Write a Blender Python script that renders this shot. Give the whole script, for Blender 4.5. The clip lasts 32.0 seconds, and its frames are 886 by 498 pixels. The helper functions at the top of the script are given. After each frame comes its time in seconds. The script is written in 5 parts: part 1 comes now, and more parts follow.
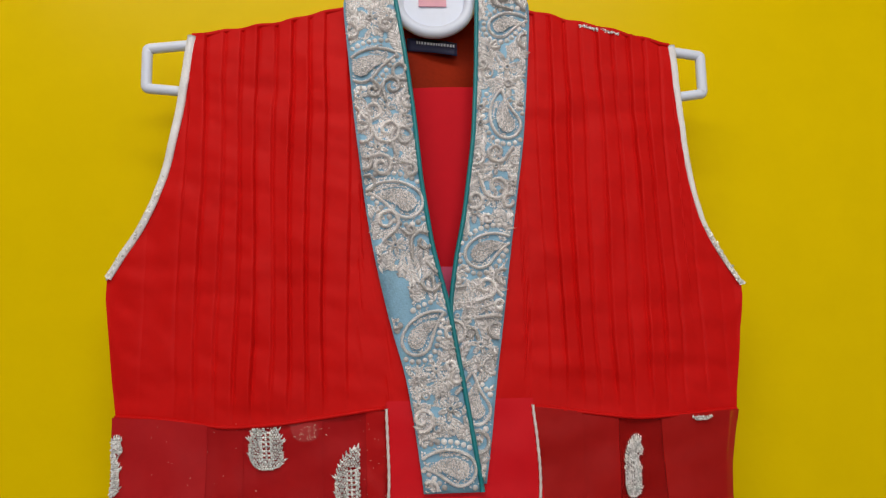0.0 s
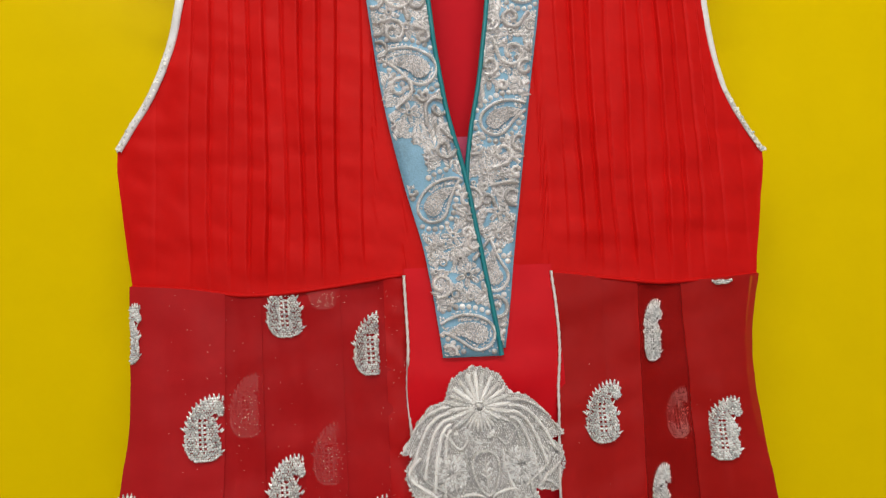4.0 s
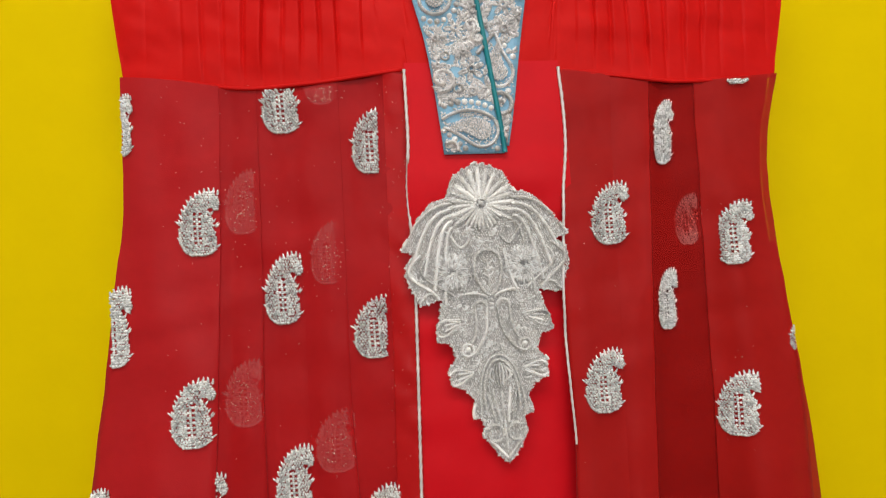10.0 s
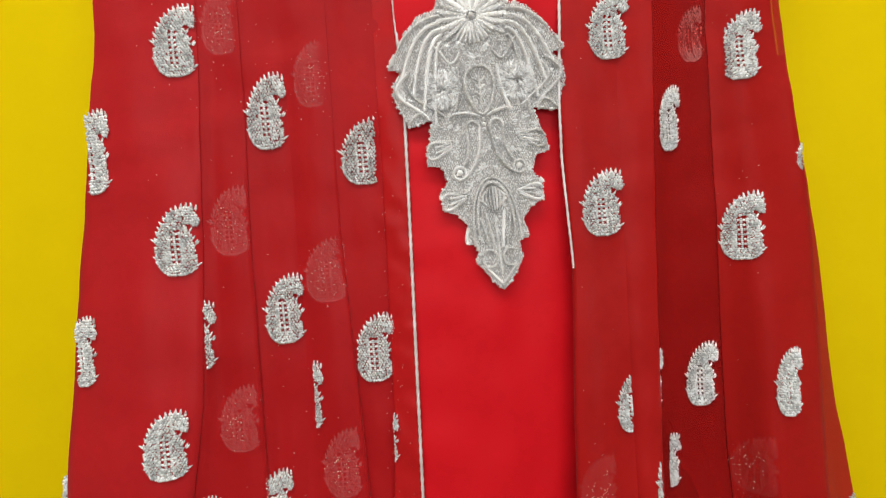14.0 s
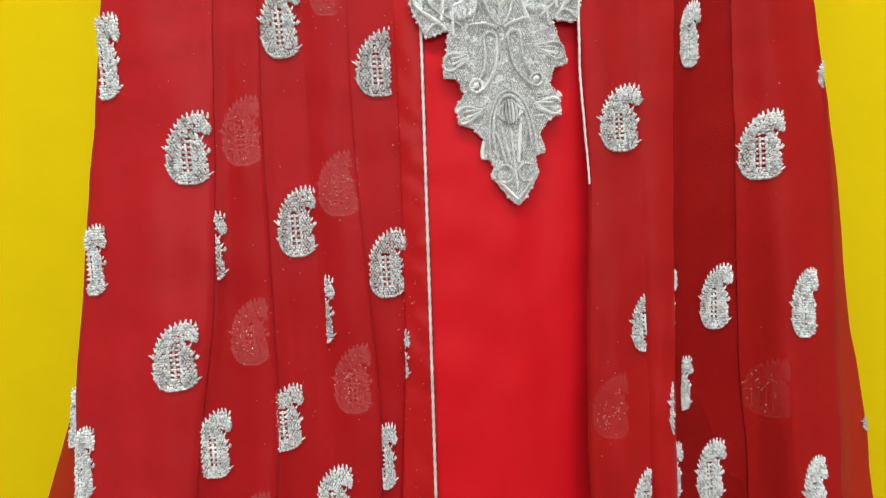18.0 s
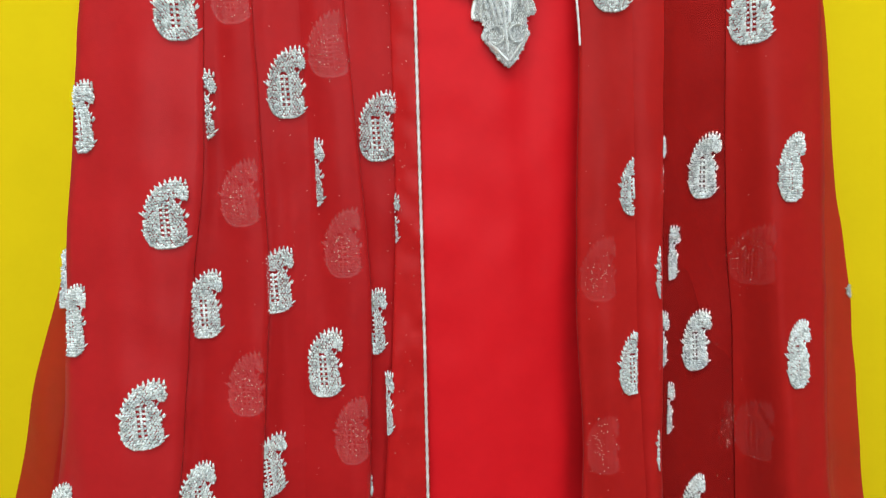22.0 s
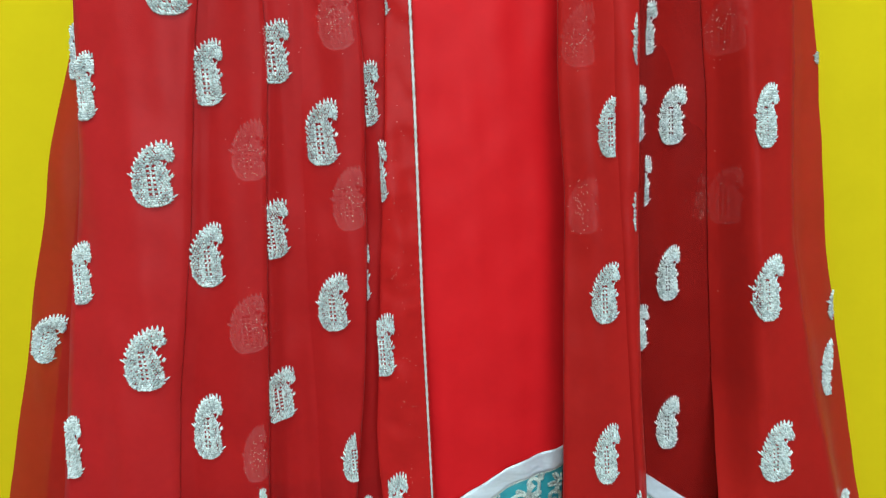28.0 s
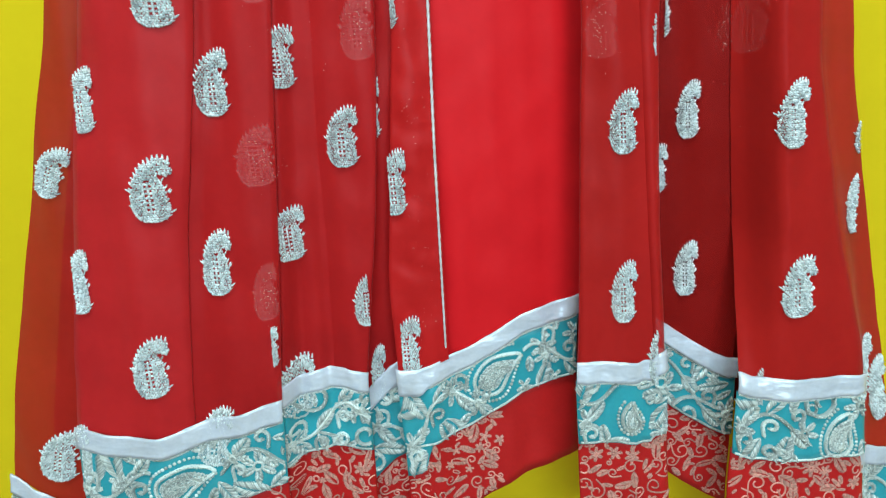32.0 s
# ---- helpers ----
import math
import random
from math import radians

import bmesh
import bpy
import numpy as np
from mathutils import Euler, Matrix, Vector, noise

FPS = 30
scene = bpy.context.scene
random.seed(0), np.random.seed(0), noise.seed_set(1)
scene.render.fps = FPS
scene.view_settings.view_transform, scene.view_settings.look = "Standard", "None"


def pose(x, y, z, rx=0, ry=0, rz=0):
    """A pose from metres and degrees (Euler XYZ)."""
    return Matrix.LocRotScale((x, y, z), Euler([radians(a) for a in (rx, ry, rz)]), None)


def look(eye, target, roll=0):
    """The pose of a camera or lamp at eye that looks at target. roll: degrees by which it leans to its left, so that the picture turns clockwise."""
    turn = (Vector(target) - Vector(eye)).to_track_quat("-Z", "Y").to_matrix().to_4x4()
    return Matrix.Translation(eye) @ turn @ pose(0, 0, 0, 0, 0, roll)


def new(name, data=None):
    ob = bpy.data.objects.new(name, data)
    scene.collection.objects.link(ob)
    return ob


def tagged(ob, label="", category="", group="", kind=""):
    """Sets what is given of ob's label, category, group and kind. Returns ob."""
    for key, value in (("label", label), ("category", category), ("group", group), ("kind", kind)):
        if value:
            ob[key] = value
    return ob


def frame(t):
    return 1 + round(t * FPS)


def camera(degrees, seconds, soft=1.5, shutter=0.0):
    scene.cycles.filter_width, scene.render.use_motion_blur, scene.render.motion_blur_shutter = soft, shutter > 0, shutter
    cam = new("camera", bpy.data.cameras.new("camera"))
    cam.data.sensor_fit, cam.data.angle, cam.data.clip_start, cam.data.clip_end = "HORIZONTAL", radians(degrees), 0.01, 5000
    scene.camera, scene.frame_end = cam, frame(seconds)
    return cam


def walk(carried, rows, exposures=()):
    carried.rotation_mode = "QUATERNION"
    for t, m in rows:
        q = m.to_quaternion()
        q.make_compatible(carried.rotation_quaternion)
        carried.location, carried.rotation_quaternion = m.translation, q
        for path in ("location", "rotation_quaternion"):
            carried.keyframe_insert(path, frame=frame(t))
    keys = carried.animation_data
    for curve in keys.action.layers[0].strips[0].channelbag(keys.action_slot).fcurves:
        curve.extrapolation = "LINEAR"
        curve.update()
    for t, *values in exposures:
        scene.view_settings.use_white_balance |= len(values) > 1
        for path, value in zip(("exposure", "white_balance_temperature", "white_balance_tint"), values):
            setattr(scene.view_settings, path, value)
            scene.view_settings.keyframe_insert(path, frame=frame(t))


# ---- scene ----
cam = camera(69.2, 32.0, soft=1.25)
PATH = [
    (0, (-0.0094, -0.4897, 1.6103), (0.1072, 1.4837, 1.9137), -1.26),
    (0.5, (-0.0103, -0.4877, 1.6041), (0.1063, 1.4876, 1.8953), -1.27),
    (1, (-0.0106, -0.4868, 1.5969), (0.1060, 1.4917, 1.8651), -1.52),
    (1.5, (-0.0134, -0.4838, 1.5831), (0.1002, 1.4962, 1.8417), -1.52),
    (2, (-0.0140, -0.4827, 1.5781), (0.0965, 1.4998, 1.8178), -1.62),
    (2.5, (-0.0143, -0.4811, 1.5715), (0.0943, 1.5029, 1.7991), -1.36),
    (3, (-0.0178, -0.4797, 1.5645), (0.0876, 1.5064, 1.7756), -1.83),
    (3.5, (-0.0189, -0.4762, 1.5572), (0.0856, 1.5119, 1.7489), -2.13),
    (4, (-0.0192, -0.4737, 1.5415), (0.0813, 1.5151, 1.7280), -2.16),
    (4.5, (-0.0225, -0.4695, 1.5308), (0.0694, 1.5222, 1.6874), -1.98),
    (6.5, (-0.0228, -0.4632, 1.4949), (0.0713, 1.5316, 1.6038), -0.84),
    (7, (-0.0192, -0.4607, 1.4851), (0.0724, 1.5343, 1.5925), -0.97),
    (7.5, (-0.0178, -0.4579, 1.4774), (0.0755, 1.5374, 1.5779), -0.84),
    (8, (-0.0134, -0.4558, 1.4679), (0.0756, 1.5394, 1.5725), -1.03),
    (8.5, (-0.0133, -0.4551, 1.4560), (0.0746, 1.5401, 1.5640), -1.45),
    (9, (-0.0147, -0.4522, 1.4479), (0.0621, 1.5443, 1.5384), -1.36),
    (9.5, (-0.0166, -0.4497, 1.4369), (0.0601, 1.5470, 1.5230), -1.37),
    (10, (-0.0163, -0.4504, 1.4272), (0.0513, 1.5475, 1.4886), -1.72),
    (10.5, (-0.0135, -0.4463, 1.4102), (0.0463, 1.5526, 1.4377), -1.71),
    (11, (-0.0112, -0.4437, 1.3995), (0.0466, 1.5553, 1.4205), -2.00),
    (11.5, (-0.0104, -0.4440, 1.3962), (0.0546, 1.5550, 1.3947), -1.89),
    (12, (-0.0097, -0.4441, 1.3846), (0.0362, 1.5553, 1.3677), -1.66),
    (12.5, (-0.0107, -0.4434, 1.3751), (0.0446, 1.5557, 1.3523), -2.00),
    (13, (-0.0114, -0.4383, 1.3612), (0.0368, 1.5603, 1.3049), -2.29),
    (13.5, (-0.0112, -0.4354, 1.3485), (0.0322, 1.5627, 1.2712), -2.54),
    (14, (-0.0093, -0.4326, 1.3376), (0.0365, 1.5651, 1.2550), -2.64),
    (14.5, (-0.0096, -0.4300, 1.3296), (0.0403, 1.5664, 1.2205), -2.63),
    (16.5, (-0.0134, -0.4323, 1.3111), (0.0397, 1.5641, 1.2032), -1.94),
    (17, (-0.0153, -0.4313, 1.3055), (0.0418, 1.5647, 1.1915), -1.88),
    (17.5, (-0.0192, -0.4296, 1.2945), (0.0357, 1.5669, 1.1889), -1.96),
    (18, (-0.0215, -0.4297, 1.2892), (0.0275, 1.5659, 1.1665), -1.77),
    (18.5, (-0.0242, -0.4300, 1.2843), (0.0202, 1.5658, 1.1620), -1.74),
    (19, (-0.0229, -0.4311, 1.2746), (0.0070, 1.5655, 1.1627), -1.72),
    (19.5, (-0.0235, -0.4327, 1.2634), (0.0162, 1.5640, 1.1540), -1.47),
    (20, (-0.0240, -0.4331, 1.2524), (0.0184, 1.5632, 1.1396), -1.69),
    (20.5, (-0.0199, -0.4352, 1.2435), (0.0170, 1.5601, 1.1113), -1.95),
    (21, (-0.0196, -0.4381, 1.2281), (0.0363, 1.5558, 1.0821), -1.70),
    (21.5, (-0.0209, -0.4380, 1.2128), (0.0456, 1.5521, 1.0257), -1.46),
    (22, (-0.0203, -0.4374, 1.2112), (0.0421, 1.5526, 1.0218), -1.46),
    (22.5, (-0.0199, -0.4363, 1.2038), (0.0458, 1.5533, 1.0109), -1.69),
    (23, (-0.0205, -0.4354, 1.1944), (0.0492, 1.5539, 1.0002), -1.62),
    (23.5, (-0.0255, -0.4358, 1.1771), (0.0295, 1.5507, 0.9518), -2.16),
    (24, (-0.0218, -0.4385, 1.1631), (0.0226, 1.5473, 0.9297), -2.70),
    (24.5, (-0.0238, -0.4397, 1.1540), (0.0200, 1.5458, 0.9182), -2.79),
    (25, (-0.0259, -0.4405, 1.1428), (0.0113, 1.5453, 0.9076), -2.86),
    (25.5, (-0.0270, -0.4427, 1.1316), (0.0081, 1.5429, 0.8948), -2.96),
    (26, (-0.0261, -0.4446, 1.1110), (0.0069, 1.5359, 0.8342), -2.93),
    (26.5, (-0.0253, -0.4490, 1.1036), (0.0161, 1.5284, 0.8070), -2.69),
    (28.5, (-0.0157, -0.4882, 1.0674), (0.0353, 1.4852, 0.7460), -2.27),
    (29, (-0.0188, -0.4884, 1.0541), (0.0262, 1.4854, 0.7344), -2.18),
    (29.5, (-0.0225, -0.4898, 1.0398), (0.0263, 1.4778, 0.6844), -2.43),
    (30, (-0.0276, -0.4929, 1.0315), (0.0261, 1.4722, 0.6634), -2.37),
    (30.5, (-0.0267, -0.4886, 1.0187), (0.0116, 1.4718, 0.6250), -2.72),
    (31, (-0.0269, -0.4880, 1.0029), (0.0046, 1.4668, 0.5814), -2.71),
    (31.5, (-0.0277, -0.4868, 0.9896), (0.0034, 1.4705, 0.5795), -2.74),
    (32, (-0.0258, -0.4871, 0.9782), (0.0006, 1.4682, 0.5585), -2.89),
]
# the phone's white balance drifts cooler on the way down
LOOK = [(0.0, -0.22, 6500, 8), (4.0, 0.02, 6450, 6), (9.0, 0.18, 6400, 5), (13.0, 0.37, 6300, 4), (17.0, 0.49, 6000, 1), (19.0, 0.58, 5900, -2), (24.0, 0.76, 5300, -9), (26.5, 0.88, 5100, -10), (28.5, 0.70, 5000, -23), (30.0, 0.76, 4900, -24), (32.0, 0.85, 4850, -20)]
walk(cam, [(t, look(eye, target, roll)) for t, eye, target, roll in PATH], LOOK)

# ---- light: a lit room, a ceiling tube and an added fill lamp behind ----
world = bpy.data.worlds.new("world")
scene.world = world
world.use_nodes = True
world.node_tree.nodes["Background"].inputs["Color"].default_value = (0.9, 0.95, 1, 1)
world.node_tree.nodes["Background"].inputs["Strength"].default_value = 0.5


def area(name, m, sx, sy, watts, colour):
    lamp = bpy.data.lights.new(name, "AREA")
    lamp.shape, lamp.size, lamp.size_y, lamp.energy, lamp.color = "RECTANGLE", sx, sy, watts, colour
    ob = new(name, lamp)
    ob.matrix_world = m
    return ob


# added frontal area lamp; the wall behind it has no window
area("fill_light", look((0.15, -3.2, 1.75), (0.0, 0.0, 1.25)), 2.4, 1.5, 32, (0.97, 0.98, 1.0))
area("tube_light", look((-0.1, -1.0, 2.66), (0.0, -0.05, 1.3)), 1.6, 0.3, 19, (1.0, 0.97, 0.92))

# ---- materials ----


def material(name, colour, rough=0.6, metal=0.0, sheen=0.0, grain=None, bump=0.0, vary=0.1, mottle=6.0, coat=0.0, spec=0.5, island=0.0):
    """A surface with colour mottling at two scales and a fine relief; grain: scale of the relief in 1/m, xyz."""
    mat = bpy.data.materials.new(name)
    mat.use_nodes = True
    nt = mat.node_tree
    n, l = nt.nodes, nt.links
    b = n["Principled BSDF"]
    b.inputs["Roughness"].default_value = rough
    b.inputs["Metallic"].default_value = metal
    b.inputs["Sheen Weight"].default_value = sheen
    b.inputs["Sheen Roughness"].default_value = 0.4
    b.inputs["Coat Weight"].default_value = coat
    b.inputs["Coat Roughness"].default_value = 0.15
    b.inputs["Specular IOR Level"].default_value = spec
    co = n.new("ShaderNodeTexCoord")
    big = n.new("ShaderNodeTexNoise")
    big.inputs["Scale"].default_value, big.inputs["Detail"].default_value = mottle, 4
    l.new(co.outputs["Object"], big.inputs["Vector"])
    fine = n.new("ShaderNodeTexNoise")
    fine.inputs["Scale"].default_value, fine.inputs["Detail"].default_value = mottle * 14, 3
    l.new(co.outputs["Object"], fine.inputs["Vector"])
    add = n.new("ShaderNodeMath")
    add.operation = "MULTIPLY_ADD"
    l.new(fine.outputs["Fac"], add.inputs[0])
    add.inputs[1].default_value = 0.5
    l.new(big.outputs["Fac"], add.inputs[2])
    ramp = n.new("ShaderNodeMapRange")
    l.new(add.outputs[0], ramp.inputs["Value"])
    ramp.inputs["From Min"].default_value, ramp.inputs["From Max"].default_value = 0.45, 1.05
    ramp.inputs["To Min"].default_value, ramp.inputs["To Max"].default_value = 1 - vary, 1 + vary
    last = ramp.outputs["Result"]
    if island:
        geo = n.new("ShaderNodeNewGeometry")
        span = n.new("ShaderNodeMapRange")
        l.new(geo.outputs["Random Per Island"], span.inputs["Value"])
        span.inputs["To Min"].default_value, span.inputs["To Max"].default_value = 1 - island, 1 + island
        both = n.new("ShaderNodeMath")
        both.operation = "MULTIPLY"
        l.new(last, both.inputs[0])
        l.new(span.outputs["Result"], both.inputs[1])
        last = both.outputs[0]
    mix = n.new("ShaderNodeVectorMath")
    mix.operation = "SCALE"
    mix.inputs[0].default_value = colour
    l.new(last, mix.inputs["Scale"])
    l.new(mix.outputs["Vector"], b.inputs["Base Color"])
    if grain:
        scale = n.new("ShaderNodeVectorMath")
        scale.operation = "MULTIPLY"
        scale.inputs[1].default_value = grain
        l.new(co.outputs["Object"], scale.inputs[0])
        weave = n.new("ShaderNodeTexNoise")
        weave.inputs["Scale"].default_value, weave.inputs["Detail"].default_value = 1, 2
        l.new(scale.outputs["Vector"], weave.inputs["Vector"])
        rise = n.new("ShaderNodeBump")
        rise.inputs["Strength"].default_value = bump
        rise.inputs["Distance"].default_value = 0.001
        l.new(weave.outputs["Fac"], rise.inputs["Height"])
        l.new(rise.outputs["Normal"], b.inputs["Normal"])
    return mat


def sheer(mat, clear):
    """Makes a cloth partly see-through."""
    n, l = mat.node_tree.nodes, mat.node_tree.links
    hole = n.new("ShaderNodeBsdfTransparent")
    both = n.new("ShaderNodeMixShader")
    both.inputs["Fac"].default_value = clear
    l.new(n["Principled BSDF"].outputs[0], both.inputs[1])
    l.new(hole.outputs[0], both.inputs[2])
    l.new(both.outputs[0], n["Material Output"].inputs["Surface"])
    return mat


YELLOW = material("yellow_gloss_paint", (0.80, 0.56, 0.0), 0.30, grain=(14, 14, 30), bump=0.12, vary=0.05, mottle=1.6, spec=0.05)
ROOM = material("white_room_paint", (0.62, 0.60, 0.58), 0.8, vary=0.04, mottle=2)
TILE = material("grey_floor", (0.35, 0.33, 0.31), 0.5, vary=0.1, mottle=3)
GEORGETTE = material("red_georgette", (0.60, 0.005, 0.005), 0.55, sheen=0.0, grain=(1500, 1500, 900), bump=0.12, vary=0.07, mottle=14, spec=0.10)
SATIN = material("red_satin", (0.58, 0.006, 0.016), 0.5, sheen=0.0, grain=(1800, 1800, 700), bump=0.08, vary=0.05, mottle=9, spec=0.06)
def chiffon(name, clear, spec=0.12, colour=(0.49, 0.011, 0.012)):
    return sheer(material(name, colour, 0.40, sheen=0.06, grain=(1600, 1600, 1600), bump=0.15, vary=0.09, mottle=11, spec=spec), clear)


SINGLE = chiffon("single_red_chiffon", 0.30, 0.12, (0.52, 0.011, 0.015))
CLOSE = chiffon("close_red_chiffon", 0.20, 0.10, (0.47, 0.011, 0.011))
FRONT_CLOTH = chiffon("front_red_chiffon", 0.18, 0.08, (0.45, 0.011, 0.010))
# undoubled rear folds: the shade they hang in is put into darker reds
SHADED_REAR = chiffon("shaded_rear_chiffon", 0.04, 0.08, (0.37, 0.013, 0.008))
SHADED_SIDE = chiffon("shaded_side_chiffon", 0.03, 0.08, (0.385, 0.011, 0.009))
# single sheer layer; the recess's shade is put into its lower red
SHADED_PLEAT = chiffon("shaded_pleat_chiffon", 0.42, 0.05, (0.39, 0.009, 0.009))
DENSE = chiffon("lined_red_chiffon", 0.004, 0.12, (0.45, 0.011, 0.015))
PANEL = material("red_satin_panel", (0.65, 0.006, 0.014), 0.42, grain=(1800, 1800, 700), bump=0.06, vary=0.05, mottle=9, spec=0.09)
PLACKET = material("crimson_satin_strip", (0.47, 0.009, 0.011), 0.34, grain=(1800, 1800, 700), bump=0.08, vary=0.08, mottle=14, spec=0.10)
# lining red darkened so its colour carries the shade inside the dress
SHADED_LINING = material("shaded_red_lining", (0.10, 0.003, 0.001), 0.7, vary=0.06, mottle=12, spec=0.02)
FACING = material("orange_red_facing", (0.26, 0.018, 0.004), 0.6, vary=0.2, mottle=25, spec=0.05)
# reds of the added sheets that lighten the sheer folds from behind
BRIGHT_UNDERLAY = material("bright_red_underlay", (0.52, 0.008, 0.006), 0.6, vary=0.08, mottle=12, spec=0.05)
FADE_GAUZE = sheer(material("shade_fading_gauze", (0.52, 0.008, 0.006), 0.6, vary=0.08, mottle=12, spec=0.03), 0.40)
SILVER = material("silver_thread", (0.85, 0.825, 0.81), 0.30, metal=0.2, vary=0.22, mottle=150, island=0.42, grain=(1300, 1300, 1300), bump=0.5)
VEILED = material("silver_thread_under_chiffon", (0.74, 0.60, 0.58), 0.5, metal=0.1, vary=0.15, mottle=90, island=0.15)
OLD_SILVER = material("antique_silver_thread", (0.80, 0.75, 0.75), 0.30, metal=0.28, vary=0.22, mottle=90, island=0.40, grain=(1300, 1300, 1300), bump=0.8)
PALE = material("pale_silver_thread", (0.76, 0.74, 0.70), 0.28, metal=0.3, vary=0.25, mottle=60, island=0.45, grain=(1300, 1300, 1300), bump=0.8)
GOLD_PINK = material("pale_gold_thread", (0.70, 0.34, 0.28), 0.45, metal=0.4, vary=0.15, mottle=60, island=0.3)
BLUE = material("powder_blue_silk", (0.22, 0.41, 0.58), 0.5, grain=(900, 900, 900), bump=0.3, vary=0.35, mottle=45)
TEAL_SILK = material("turquoise_silk", (0.10, 0.35, 0.42), 0.36, grain=(1200, 1200, 500), bump=0.15, vary=0.14, mottle=24)
TEAL = material("teal_piping_satin", (0.004, 0.20, 0.24), 0.4, grain=(900, 900, 1500), bump=0.2, vary=0.12, mottle=40)
RIBBON = material("white_satin_ribbon", (0.78, 0.74, 0.84), 0.30, metal=0.2, grain=(45, 45, 110), bump=1.6, vary=0.10, mottle=25)
PIPE = material("white_satin_piping", (0.82, 0.80, 0.84), 0.3, grain=(500, 500, 250), bump=0.5, vary=0.15, mottle=60)
CORD = material("silver_white_cord", (0.80, 0.74, 0.74), 0.35, metal=0.2, vary=0.1, mottle=90)
BROCADE = material("red_brocade", (0.48, 0.008, 0.010), 0.5, spec=0.2, grain=(1500, 1500, 900), bump=0.15, vary=0.1, mottle=20)
PLASTIC = material("white_plastic", (0.72, 0.76, 0.92), 0.35, vary=0.03, mottle=20)
NAVY = material("navy_woven_label", (0.02, 0.02, 0.07), 0.6, grain=(2500, 2500, 2500), bump=0.2, vary=0.1, mottle=60)
WHITE_INK = material("pale_woven_thread", (0.6, 0.6, 0.68), 0.6, vary=0.1, mottle=80)
PINK_INK = material("pink_sticker", (0.75, 0.35, 0.45), 0.5, vary=0.05, mottle=40)
STEEL = material("steel_hook", (0.55, 0.55, 0.55), 0.3, metal=1.0, vary=0.05, mottle=30)
SPARK = material("glitter_specks", (0.9, 0.55, 0.46), 0.25, metal=0.3, vary=0.1, mottle=200, island=0.4)
NET = material("silver_net_ground", (0.64, 0.585, 0.58), 0.4, metal=0.3, vary=0.3, mottle=80, grain=(1300, 1300, 1300), bump=0.6)
MEDAL = material("tarnished_silver_thread", (0.95, 0.91, 0.90), 0.32, metal=0.15, vary=0.2, mottle=150, island=0.42, grain=(1300, 1300, 1300), bump=0.8)

# ---- folds of the skirt: each strip between two edges, with its own depth ----
def knots(*pairs):
    a = sorted(pairs)
    return np.array([p[0] for p in a]), np.array([p[1] for p in a])


def at(k, v):
    """Value of a knotted curve, rounded a little at its knots."""
    v = np.asarray(v, float)
    e = 0.012
    return (np.interp(v - e, *k) + 2 * np.interp(v, *k) + np.interp(v + e, *k)) / 4


LEVELS = (1.57, 1.35, 1.15, 0.95, 0.77, 0.60)


def depth(*y):
    return knots(*zip(LEVELS, y))


OUT_L = knots((1.57, -.2205), (1.47, -.2200), (1.41, -.228), (1.31, -.241), (1.19, -.258), (1.09, -.288), (1.0, -.307), (.87, -.339), (.72, -.375), (.58, -.388))
OUT_R = knots((1.558, .241), (1.52, .233), (1.48, .232), (1.42, .239), (1.34, .2525), (1.30, .258), (1.22, .2655), (1.14, .279), (1.06, .286), (.98, .293), (.95, .300), (.865, .316), (.73, .343), (.58, .365))
E_FL = knots((1.57, -.2205), (1.47, -.2200), (1.41, -.228), (1.31, -.240), (1.238, -.249), (1.176, -.2565), (1.13, -.258), (1.06, -.264), (.95, -.281), (.85, -.294), (.76, -.303), (.58, -.312))
E_L1 = knots((1.57, -.154), (1.45, -.155), (1.33, -.159), (1.22, -.164), (1.15, -.176), (1.02, -.188), (.90, -.206), (.76, -.216), (.58, -.225))
E_L2 = knots((1.57, -.129), (1.45, -.1275), (1.33, -.128), (1.2, -.126), (1.15, -.125), (1.01, -.135), (.87, -.143), (.76, -.150), (.58, -.156))
E_L3 = knots((1.57, -.098), (1.33, -.095), (1.22, -.092), (1.09, -.103), (.99, -.106), (.77, -.112), (.58, -.115))
E_L4 = knots((1.57, -.072), (1.33, -.068), (1.2, -.060), (1.14, -.057), (.99, -.063), (.90, -.070), (.77, -.086), (.58, -.086))
E_L5 = knots((1.57, -.040), (1.33, -.038), (1.2, -.038), (1.09, -.044), (1.0, -.052), (.90, -.059), (.85, -.063), (.77, -.060), (.70, -.056), (.58, -.054))
CORD_L = knots((1.57, -.025), (1.54, -.024), (1.513, -.023), (1.485, -.0255), (1.457, -.023), (1.406, -.021), (1.1, -.021), (.95, -.022), (.79, -.021), (.58, -.020))
CORD_R = knots((1.57, .083), (1.54, .086), (1.51, .0875), (1.483, .0845), (1.459, .084), (1.411, .082), (1.368, .083), (1.30, .088), (1.2, .085))
E_R0 = knots((1.57, .0835), (1.54, .0865), (1.51, .088), (1.483, .085), (1.411, .083), (1.30, .088), (1.2, .0855), (1.12, .085), (1.04, .089), (.93, .086), (.82, .0835), (.77, .081), (.58, .088))
E_R1 = knots((1.57, .120), (1.33, .123), (1.2, .125), (1.12, .126), (1.0, .131), (.88, .136), (.77, .141), (.58, .148))
E_R2 = knots((1.57, .148), (1.33, .145), (1.0, .1445), (.88, .146), (.77, .151), (.58, .160))
E_R3 = knots((1.57, .181), (1.3, .192), (1.18, .197), (1.12, .2035), (1.0, .208), (.88, .2145), (.82, .2105), (.77, .2065), (.58, .200))
